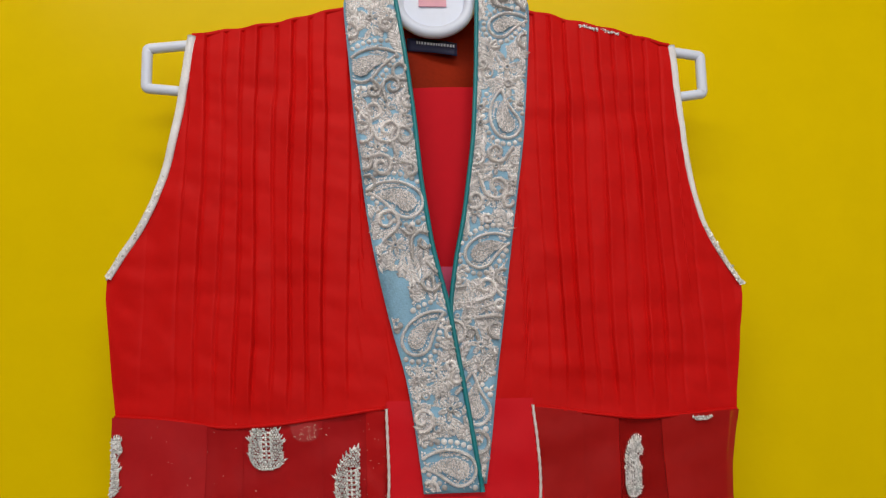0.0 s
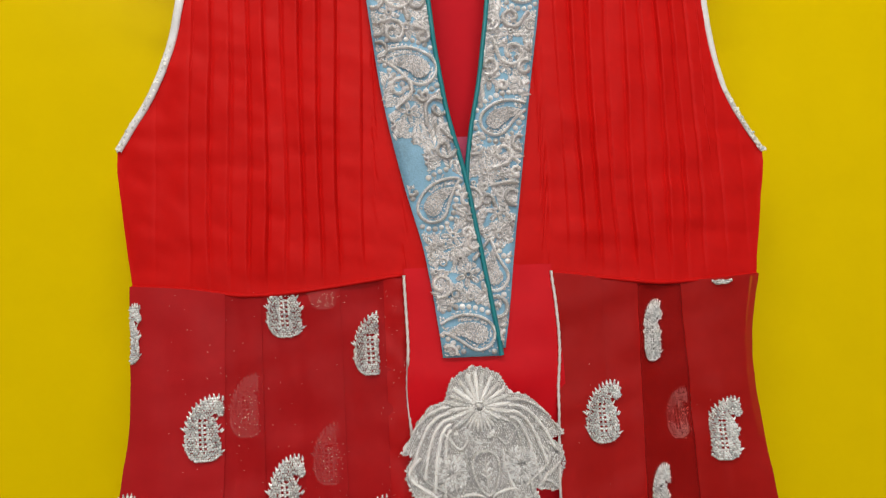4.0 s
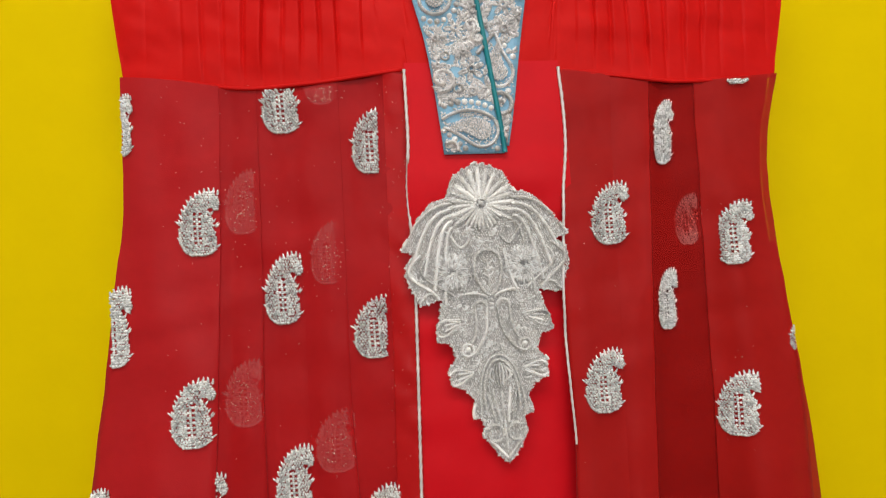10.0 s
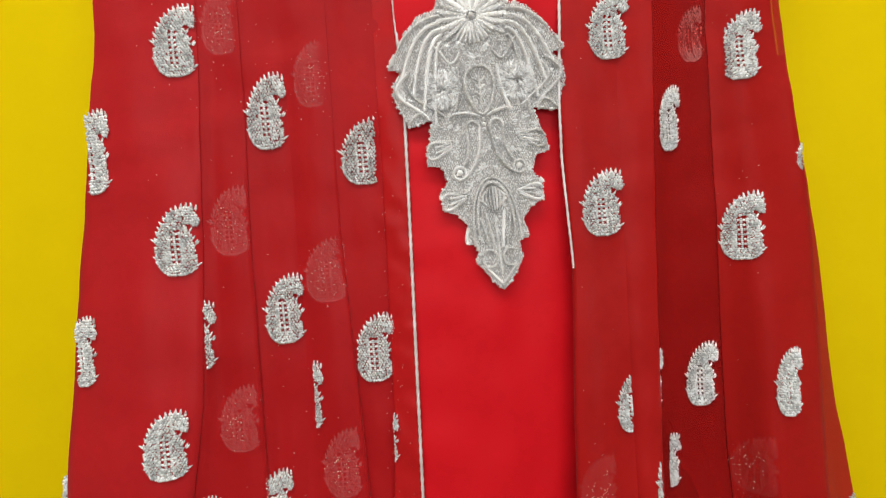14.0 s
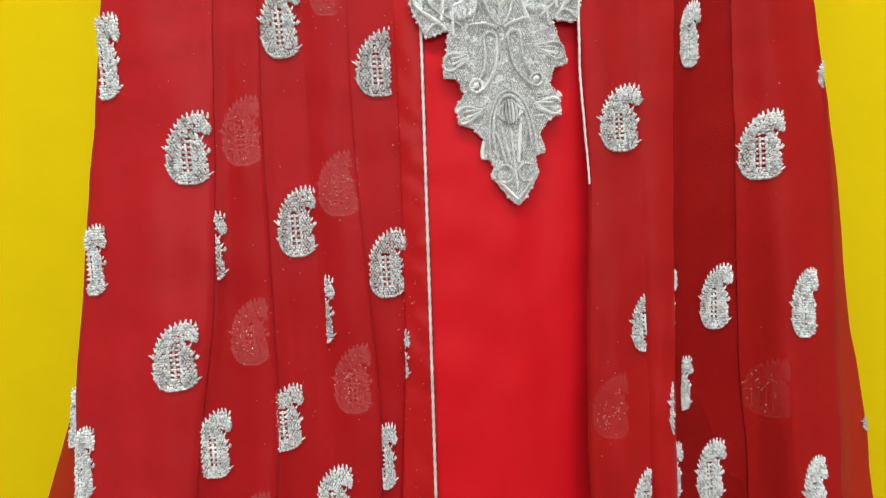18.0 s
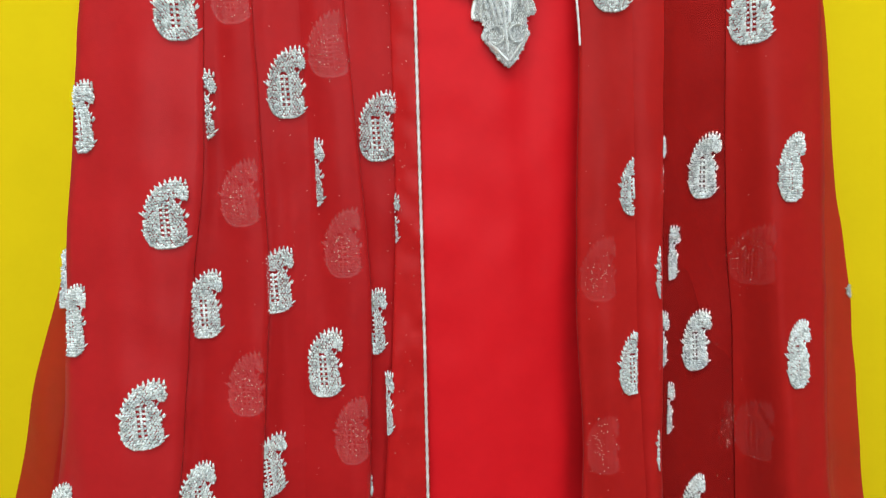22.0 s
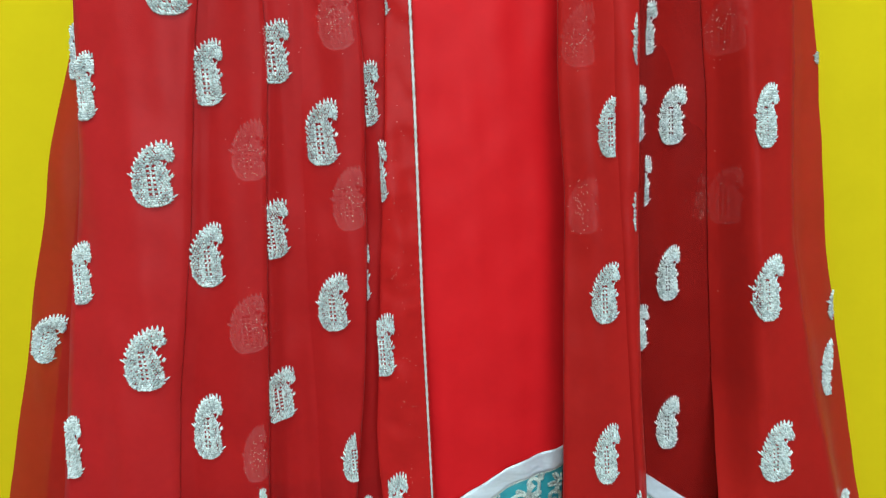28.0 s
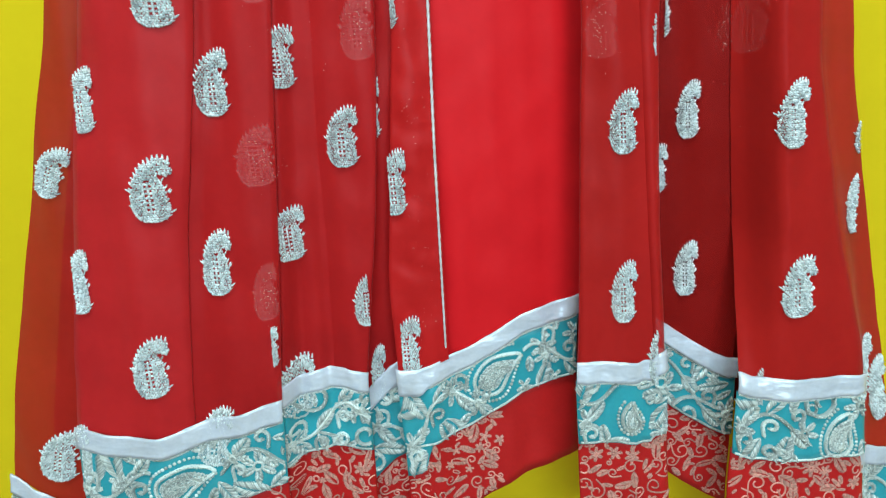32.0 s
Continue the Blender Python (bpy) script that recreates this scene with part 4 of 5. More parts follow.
for name, group in HEMS.items():
    hem = FOLDS[name][3]
    u = np.linspace(0, 1, 40)[None]
    ends = (FOLDS[group[0]][0], FOLDS[group[-1]][1])
    tuck_l = {"left_slit": .012, "rear_right": .012, "right_valley": -.0035, "left_third": .008}.get(name, .002)
    tuck_r = {"rear_left": .012, "left_slit": .012, "right_valley": .017, "centre_border": .009}.get(name, .001)

    def hang(x):
        """How much longer the border hangs where a fold is seen from its side."""
        if name == "left_slit":
            return 1.22 + 0 * np.asarray(x)
        return 1 + (.34 * np.clip((-.036 - np.asarray(x)) / .007, 0, 1) if name == "centre_border" else 0 * np.asarray(x))

    def strip(d0, d1, proud, mat, label, part_name, n=8):
        d = np.linspace(d0, d1, n)[:, None]
        Z = .72 + 0 * d + 0 * u
        for _ in range(4):
            a = at(ends[0], Z) - tuck_l
            b = at(ends[1], Z) + tuck_r
            X = a + (b - a) * u
            Z = at(hem, X) - d * hang(X)
        Y = hem_y(group, X, Z) - proud
        if mat is RIBBON:
            Y = Y - .0009 * crumple(X, Z * .6, 6, .030) - .0003 * crumple(X, Z, 7, .010)
        return sheet(part_name, X, Y, Z, mat, dress, label, thick=.0012)

    def hem_y(which, x, z):
        y = fold_y(which[0], x, z)
        for a, b in zip(which, which[1:]):
            k = np.clip((np.asarray(x) - at(FOLDS[a][1], z)) / .03 + .5, 0, 1)
            k = k * k * (3 - 2 * k)
            y = y * (1 - k) + fold_y(b, x, z) * k
        return y

    strip(0, RIB, .0034, RIBBON, "white satin ribbon above the border", "hem_ribbon")
    border = strip(RIB - .001, RIB + BORDER, .0008, TEAL_SILK, "turquoise silk border with silver embroidery", "hem_border")
    cloth = strip(RIB + BORDER - .003, RIB + BORDER + END.get(name, SKIRT_END), -.002, BROCADE, "red brocade hem woven with pale gold flowers", "hem_brocade", 10)

    def in_strip(d0, d1):
        def f(x, z):
            d = (at(hem, x) - z) / hang(x)
            return (d > d0) & (d < d1) & (x > at(ends[0], z) - tuck_l + .001) & (x < at(ends[1], z) + tuck_r - .001)
        return f

    box_lo = (float(at(ends[0], .7)) - .015, .58)
    box_hi = (float(at(ends[1], .7)) + .015, .82)
    work, whole = Work(len(name) * 7), []
    big = {"front_left": [(-.228, .706, .040, -.9, 1)], "centre_border": [(.022, .764, .042, -.5, 1)], "front_right": [(.287, .713, .034, .15, 1)], "right_first": [(.123, .735, .022, .4, 1)]}
    for x, z, size, turn, flip in big.get(name, []):
        figure = Work(int(z * 1000))
        figure.paisley(x, z, size, turn, flip)
        figure.make("paisley", in_strip(RIB + .001, RIB + BORDER - .001), lambda x, z: hem_y(group, x, z) - .0008, PALE, border, "large silver paisley on the border")
        whole.append(figure)
    for x, z, r in {"centre_border": [(-.018, .752, .012), (.062, .775, .010)], "left_third": [(-.102, .745, .012)], "front_right": [(.256, .717, .011)], "front_left": [(-.272, .712, .012), (-.172, .715, .014)]}.get(name, []):
        work.flower(x, z, r)
    inside = in_strip(RIB + .001, RIB + BORDER - .001)
    first = work.rng.uniform(0, .06)
    xs = np.linspace(box_lo[0], box_hi[0], 120)
    mid = lambda x: np.interp(x, xs, at(hem, xs) - (RIB + BORDER * .5) * hang(xs))
    way = lambda x: mid(x) + .013 * np.sin((x + first) * 84)
    free = lambda x, z: all(np.hypot(x - q[0], z - q[1]) > .026 for q in big.get(name, []))
    run = [(x, way(x)) for x in xs if free(x, way(x))]
    for part_run in np.split(np.array(run), np.where(np.diff([p[0] for p in run]) > .01)[0] + 1) if len(run) > 4 else []:
        if len(part_run) > 4:
            work.cord(part_run, .0030, .0022)
    for k in range(int((box_hi[0] - box_lo[0]) / .0187) + 2):
        x = box_lo[0] + k * .0187
        flip = 1 if math.cos((x + first) * 84) > 0 else -1
        z = float(way(x))
        if not free(x, z):
            continue
        work.scroll(x + .004, z - flip * .010, .0062, .4 * flip, -flip, width=.0030, high=.0024, turns=1.0)
        work.leaf(x + .007, z + flip * .009, .020, flip * .9, .55, .0018)
        if k % 3 == 1:
            work.flower(x, z, .0115, 5, .0019)
    lace(work, inside, box_lo, box_hi, 1100, (.010, .019), busy=.28, high=1.3, cord=.0030, kinds=(.12, .35, .98), beside=whole)
    for d in (RIB + .0015, RIB + BORDER - .0015):
        xs = np.linspace(box_lo[0], box_hi[0], 80)
        work.cord(np.stack([xs, at(hem, xs) - d], -1), .0018, .0011)
    work.make("embroidery", inside, lambda x, z: hem_y(group, x, z) - .0008, PALE, border, "silver thread flowers and scrolls")
    work = Work(len(name) * 11 + 1)
    inside = in_strip(RIB + BORDER + .002, RIB + BORDER + END.get(name, SKIRT_END) - .002)
    if name == "centre_border":
        full_strip = inside
        inside = lambda x, z: full_strip(x, z) & (x < .024)
    lace(work, inside, box_lo, box_hi, 1500, (.0042, .0080), busy=.34, high=.2, cord=.0014, kinds=(.14, .46, .98))
    figure = work.make("woven_pattern", inside, lambda x, z: hem_y(group, x, z) + .002, GOLD_PINK, cloth, "pale gold woven flowers")
    if figure:
        tagged(figure, kind="stuff")

# ---- cords beside the centre panel ----
for line, lo, hi in ((CORD_L, .793, 1.567), (CORD_R, 1.303, 1.567)):
    z = np.linspace(hi, lo, 900 if line is CORD_L else 320)
    x = at(line, z)
    y = np.where(z > 1.5, bodice_y(x, z) - .0025, np.minimum(fold_y("centre", x, z), fold_y("centre_border", x, z) if line is CORD_L else fold_y("right_first", x, z)) - .0016)
    tube("cord", np.stack([x, np.convolve(np.r_[[y[0]] * 4, y, [y[-1]] * 4], np.ones(9) / 9, "valid"), z], -1), np.interp(z, [lo, lo + .2], [.0008, .0011]), CORD, dress, "thin silver-white twisted cord", sides=8, twist=.8, relief=.16)

# ---- medallion under the neckline ----
HALF = ((0, 0), (.059, .025), (.086, .042), (.100, .075), (.115, .108), (.164, .117), (.207, .16), (.24, .211), (.282, .267), (.233, .277), (.268, .31), (.273, .358), (.252, .413), (.234, .454), (.159, .437), (.173, .482), (.187, .531), (.198, .577), (.153, .585), (.135, .631), (.165, .673), (.163, .726), (.118, .745), (.090, .780), (.102, .842), (.064, .850), (.078, .898), (.030, .974), (0, 1))
M_TOP, M_TIP = np.array((.0232, 1.5005)), np.array((.0412, 1.2905))
M_LEN = float(np.linalg.norm(M_TIP - M_TOP))
M_DOWN = (M_TIP - M_TOP) / M_LEN
M_SIDE = np.array((-M_DOWN[1], M_DOWN[0]))


def med(w, s):
    """A place on the medallion: w across, s down its axis, in its own lengths."""
    w, s = np.asarray(w, float), np.asarray(s, float)
    return M_TOP + M_LEN * (w[..., None] * M_SIDE + s[..., None] * M_DOWN)


H = np.array(HALF)
fine = np.linspace(0, len(H) - 1, 9 * len(H))
H = np.stack([np.interp(fine, np.arange(len(H)), H[:, k]) for k in (0, 1)], -1)
for _ in range(2):
    H[1:-1] = (H[:-2] + 2 * H[1:-1] + H[2:]) / 4
far = np.r_[0, np.cumsum(np.hypot(*np.diff(H, axis=0).T))]
H[:, 0] += np.minimum(H[:, 0] / .05, 1) * .004 * (np.abs((far / .062) % 1 - .5) * 2 - .5) * np.clip((.97 - H[:, 1]) / .1, 0, 1) * np.clip((H[:, 1] - .42) / .05, 0, 1)
OUTLINE = np.r_[med(H[:, 0], H[:, 1]), med(-H[::-1, 0], H[::-1, 1])[1:-1]]


def med_y(x, z):
    return np.interp(z, [1.29, 1.34, 1.42, 1.46, 1.51], [.0015, .0005, -.003, -.0068, -.0085]) + 0 * np.asarray(x)


CELL = .0011
gx, gz = np.meshgrid(np.arange(OUTLINE[:, 0].min(), OUTLINE[:, 0].max(), CELL), np.arange(OUTLINE[:, 1].min(), OUTLINE[:, 1].max(), CELL))
full = within_poly(gx[:-1, :-1] + CELL / 2, gz[:-1, :-1] + CELL / 2, OUTLINE)
n = gx.shape[1]
quads = [(int(i * n + j), int(i * n + j + 1), int(i * n + n + j + 1), int(i * n + n + j)) for i, j in zip(*np.nonzero(full))]
used = sorted({k for q in quads for k in q})
order = {k: i for i, k in enumerate(used)}
places = np.stack([gx.ravel(), med_y(gx, gz).ravel() + .0016, gz.ravel()], -1)[used]
medallion = mesh("medallion", places, [tuple(order[k] for k in q) for q in quads], NET, dress)
tagged(medallion, "leaf-shaped medallion of dense silver embroidery")
work = Work(21)
in_med = lambda x, z: within_poly(x, z, OUTLINE)
# a net of crossing threads
nx_, nz_ = np.meshgrid(np.arange(OUTLINE[:, 0].min(), OUTLINE[:, 0].max(), .0016), np.arange(OUTLINE[:, 1].min(), OUTLINE[:, 1].max(), .0016))
nx_ = nx_ + .0008 * (np.arange(nx_.shape[0]) % 2)[:, None]
for lean in (1.1, -1.1):
    work.put(nx_.ravel() + work.rng.normal(0, .00012, nx_.size), nz_.ravel() + work.rng.normal(0, .00012, nx_.size), lean + work.rng.normal(0, .12, nx_.size), .00105, .00042, .0007 * work.rng.uniform(.5, 1.3, nx_.size), -.0002)
work.fill(in_med, OUTLINE.min(0), OUTLINE.max(0), .0015, lambda x, z: 9 * np.sin(x * 911 + z * 733), .0008, .0004, .0011, .0004, keep=.8)
work.cord(np.r_[OUTLINE, OUTLINE[:1]], .0024, .0017, .0002)
ax = np.linspace(0, 1, 24)
a = np.linspace(0, 2 * math.pi, 40)
MC = .0022


def rope(w, s, width=MC, high=.0030):
    work.cord(med(np.asarray(w) + 0 * ax[:1], s), width * .95, high * .74, .0003)


# fan of satin petals at the top, short ones below
for k in range(17):
    t = -2.1 + k * 4.2 / 16
    rope((.018 + .092 * ax) * math.sin(t), .140 - (.018 + (.092 + .012 * math.cos(3 * t)) * ax) * math.cos(t), .0031 + .0006 * (k % 2), .0021)
for k in range(11):
    t = math.pi + (-1 + k / 5) * .95
    rope((.016 + .062 * ax) * math.sin(t), .140 - (.016 + .066 * ax) * math.cos(t), .0026, .0030)
work.beads(med(0 * ax[:2], .136 + .008 * ax[:2]), .0022, .0040)
for side in (-1, 1):
    # hanging leaves at the shoulders
    for k in range(5):
        rope(side * (.100 + (.170 - .030 * k) * ax ** .75), .128 + .020 * k + (.130 + .030 * k) * ax ** 1.8, .0026, .0034)
    rope(side * (.215 + .045 * np.sin(ax * 4.4)), .285 + .15 * ax, .0026, .0034)
    rope(side * (.165 + .055 * np.sin(ax * 3.6 + .4)), .29 + .14 * ax, .0024, .0030)
    rope(side * (.235 - .07 * ax), .445 - .03 * np.sin(ax * 3.14), .0024, .0030)
    # tufted rosettes
    n = 420
    t, r = work.rng.uniform(0, 6.3, n), .056 * np.sqrt(work.rng.uniform(.05, 1, n))
    p = med(side * .118 + r * np.cos(t), .350 + r * np.sin(t) * 1.05)
    work.put(p[:, 0], p[:, 1], -t + work.rng.normal(0, .4, n), .0024, .0006, .0016, .0022 - .024 * r)
    rope(side * (.05 + .09 * ax), .245 + .03 * np.sin(ax * 5), .0020, .0028)
    # arms round the centre drop
    rope(side * (.062 + .03 * ax ** 2), .29 + .15 * ax, .0022, .0030)
    rope(side * (.012 + .085 * ax), .445 - .045 * ax + .03 * ax ** 2, .0022, .0030)
    # lyre scrolls
    rope(side * (.038 + .020 * np.cos(a * .5)), .480 - .022 * np.sin(a * .5), .0026, .0034)
    rope(side * (.018 + .004 * ax + .055 * ax ** 3), .480 + .150 * ax, .0026, .0034)
    rope(side * (.058 - .006 * ax + .03 * ax ** 3), .480 + .115 * ax, .0024, .0030)
    rope(side * (.095 + .020 * np.cos(a)), .615 + .020 * np.sin(a), .0022, .0030)
    work.beads(med(side * .095 + 0 * ax[:2], .612 + .004 * ax[:2]), .0022, .0034)
    # side leaves with a vein
    for s0, w0, tilt in ((.520, .145, .35), (.690, .120, .25)):
        tip = np.abs(np.cos(a / 2)) ** .7
        rope(side * (w0 - .040 + .085 * tip), s0 + .040 * np.sin(a) * (1 - .5 * tip) + tilt * .06 * tip, .0020, .0028)
        for q in (-.024, -.008, .008, .024):
            rope(side * (w0 - .036 + .055 * ax), s0 + q * (.4 + ax * .8) + tilt * .04 * ax, .0016, .0024)
    # horseshoe and stems down to the tip
    rope(side * (.058 * np.sin(ax * 1.75) ** .8), .655 + .16 * ax ** 1.6, .0028, .0036)
    rope(side * (.074 * np.sin(ax * 1.6) ** .8), .640 + .20 * ax ** 1.7, .0020, .0028)
    rope(side * (.030 - .018 * ax), .75 + .115 * ax, .0022, .0030)
    rope(side * (.050 - .022 * ax), .76 + .10 * ax, .0020, .0028)
    rope(side * (.034 + .024 * np.cos(a * .85)), .898 + .028 * np.sin(a * .85), .0024, .0034)
    rope(side * (.058 - .055 * ax), .915 + .065 * ax, .0022, .0030)
# centre drop with a leaf in it
for k in (1,):
    rope(.044 * k * np.sin(a) * (1 + .3 * np.cos(a)), .365 - .075 * k * np.cos(a), .0026, .0036)
rope(0 * ax, .32 + .09 * ax, .0016, .0028)
for q in (.34, .36, .38):
    for side in (-1, 1):
        rope(side * .016 * ax, q - .012 * ax, .0014, .0026)
for k in range(-4, 5):
    rope(.0075 * k + .004 * np.sin(ax * 3.1) * k, .668 + .0016 * k * k + (.075 - .0034 * k * k) * ax, .0018, .0042 - .0002 * abs(k))
rope(0 * ax, .76 + .19 * ax, .0022, .0030)
work.beads(med(0 * ax, .455 + .03 * ax), .0015, .0030, .0002)
lace(work, in_med, OUTLINE.min(0), OUTLINE.max(0), 500, (.003, .0055), busy=.35, high=1.0, cord=.0019, skip=3, kinds=(.12, .12, 1))
work.make("embroidery", in_med, med_y, MEDAL, medallion, "raised silver cords and needle-lace ground")

# ---- paisley motifs on the skirt ----
BODY = np.array(((.09, .19), (.076, .39), (.114, .557), (.177, .70), (.253, .81), (.38, .886), (.506, .924), (.62, .91), (.70, .83), (.72, .74), (.69, .665), (.62, .655), (.55, .70), (.525, .67), (.53, .633), (.595, .557), (.62, .443), (.633, .266), (.633, .152), (.58, .05), (.456, .01), (.253, .013), (.152, .076)))
SPIKES = ((.085, .50), (.105, .585), (.135, .655), (.17, .72), (.215, .785), (.27, .84), (.335, .885), (.40, .92), (.47, .945), (.54, .955), (.61, .95), (.675, .92))
SPURS = ((.045, .48, 2.5), (.075, .455, 2.3), (.07, .24, 2.35), (.095, .205, 2.3), (.575, .61, 1.0), (.61, .50, .9), (.645, .445, .95), (.66, .43, .8), (.65, .13, .45), (.675, .145, .5), (.61, .08, .3))


RIM = curve_through(np.r_[BODY, BODY[:1]], 170)


def motif(fold, x, z, w, h, cut_l=0, cut_r=0, cut_t=0, turn=0, seed=0, mat=SILVER, label="", flat=1.0, sunk=0.0):
    """A paisley of satin stitches w by h over its visible part; a fold hides the share cut_l, cut_r, cut_t of it."""
    wk = Work(seed)
    rng = wk.rng
    sx = w / (1 - cut_l - cut_r)
    U, V = np.meshgrid(np.arange(.03, .75, .0440), np.arange(.02, 1, .0340))
    U = (U + .022 * (np.arange(U.shape[0]) % 2)[:, None] + rng.normal(0, .004, U.shape)).ravel()
    V = (V + rng.normal(0, .004, V.shape)).ravel()
    ok = within_poly(U, V, BODY) & ~((np.abs(U - .355 + .05 * (V - .4)) < .066) & (V > .15) & (V < .60))
    U, V = U[ok], V[ok]
    edge = RIM[np.argmin((U[:, None] - RIM[:, 0]) ** 2 + (V[:, None] - RIM[:, 1]) ** 2, 1)]
    far = np.hypot(U - edge[:, 0], V - edge[:, 1])
    out = np.arctan2(edge[:, 1] - V + .03, edge[:, 0] - U)
    lean = np.where(far < .12, out + .35, rng.choice([.8, 2.3], len(U))) + rng.normal(0, .2, len(U))
    for k, tall in ((-1, .7), (0, 1.25), (1, .7)):
        wk.put(U - .0115 * k * np.sin(lean), V + .0115 * k * np.cos(lean), lean + .12 * k, .0265 * rng.uniform(.7, 1.2, len(U)), .0082, .0023 * tall * rng.uniform(.7, 1.25, len(U)), .0004)
    # the heart: uprights and rungs round two rows of eyelets
    for c0, fat in ((.276, .025), (.355, .026), (.434, .025)):
        for v in np.arange(.155, .60, .028):
            wk.put(c0 - .05 * (v - .4) + rng.normal(0, .002), v, 1.57 + rng.normal(0, .15), .020, fat, .0021 * rng.uniform(.7, 1.2), .0004)
    for c0 in (.316, .394):
        for v in np.arange(.152, .62, .068):
            wk.put(c0 - .05 * (v - .4), v + rng.normal(0, .002), rng.normal(0, .15), .030, .024, .0017 * rng.uniform(.7, 1.2), .0004)
    E = curve_through(np.r_[BODY[17:], BODY[:2]], 44)
    wk.put(E[:, 0], E[:, 1], np.arctan2(E[:, 1] - .3, E[:, 0] - .35) + .4 + rng.normal(0, .2, len(E)), .028, .013, .0015 * rng.uniform(.6, 1.3, len(E)), .0004)
    for px, pz in SPIKES:
        t = 2.1 - 1.0 * px + rng.normal(0, .12)
        for k, (fat, long_) in enumerate(((.024, .030), (.020, .026), (.014, .022))):
            wk.put(px + (.021 * k - .012) * math.cos(t), pz - .02 + (.021 * k - .012) * math.sin(t), t + rng.normal(0, .3), long_, fat, .0017 * rng.uniform(.8, 1.2), .0003)
    for px, pz, t in SPURS:
        wk.put(px, pz, t, .040, .018, .0016)
        wk.put(px + .022 * math.cos(t), pz + .022 * math.sin(t), t, .030, .013, .0015)
    for k in range(13):
        a = 2.6 - k * .46
        wk.put(.625 + .055 * math.cos(a), .745 + .055 * math.sin(a), a, .040, .012, .0016, .0006)
    R = wk.all()
    # the motif is about .72 wide and 1 high; keep the part that shows
    u = R[:, 0] / .72
    seam = (R[:, 1] - .5) * h + z < at(SEAM, np.full(len(R), float(x))) - .0012
    keep = seam & (u > cut_l) & (u < 1 - cut_r) & (R[:, 1] < 1 - cut_t)
    R = R[keep]
    u = u[keep]
    c, s = math.cos(math.radians(turn)), math.sin(math.radians(turn))
    dx = (u - cut_l) * sx - w / 2
    dz = (R[:, 1] - .5) * h
    R[:, 0], R[:, 1] = x + c * dx - s * dz, z + s * dx + c * dz
    squeeze = (sx / .72) / h
    t = np.arctan2(np.sin(R[:, 2]), np.cos(R[:, 2]) * squeeze) + math.radians(turn)
    R[:, 3] *= h * np.hypot(np.cos(R[:, 2]) * squeeze, np.sin(R[:, 2]))
    R[:, 4] *= h * (.4 + .6 * squeeze)
    R[:, 2] = t
    R[:, 5:] *= flat
    wk.rows = [R]
    return wk.make("paisley_motif", None, lambda px, pz: fold_y(fold, px, pz) - .0003 + sunk, mat, dress, label)


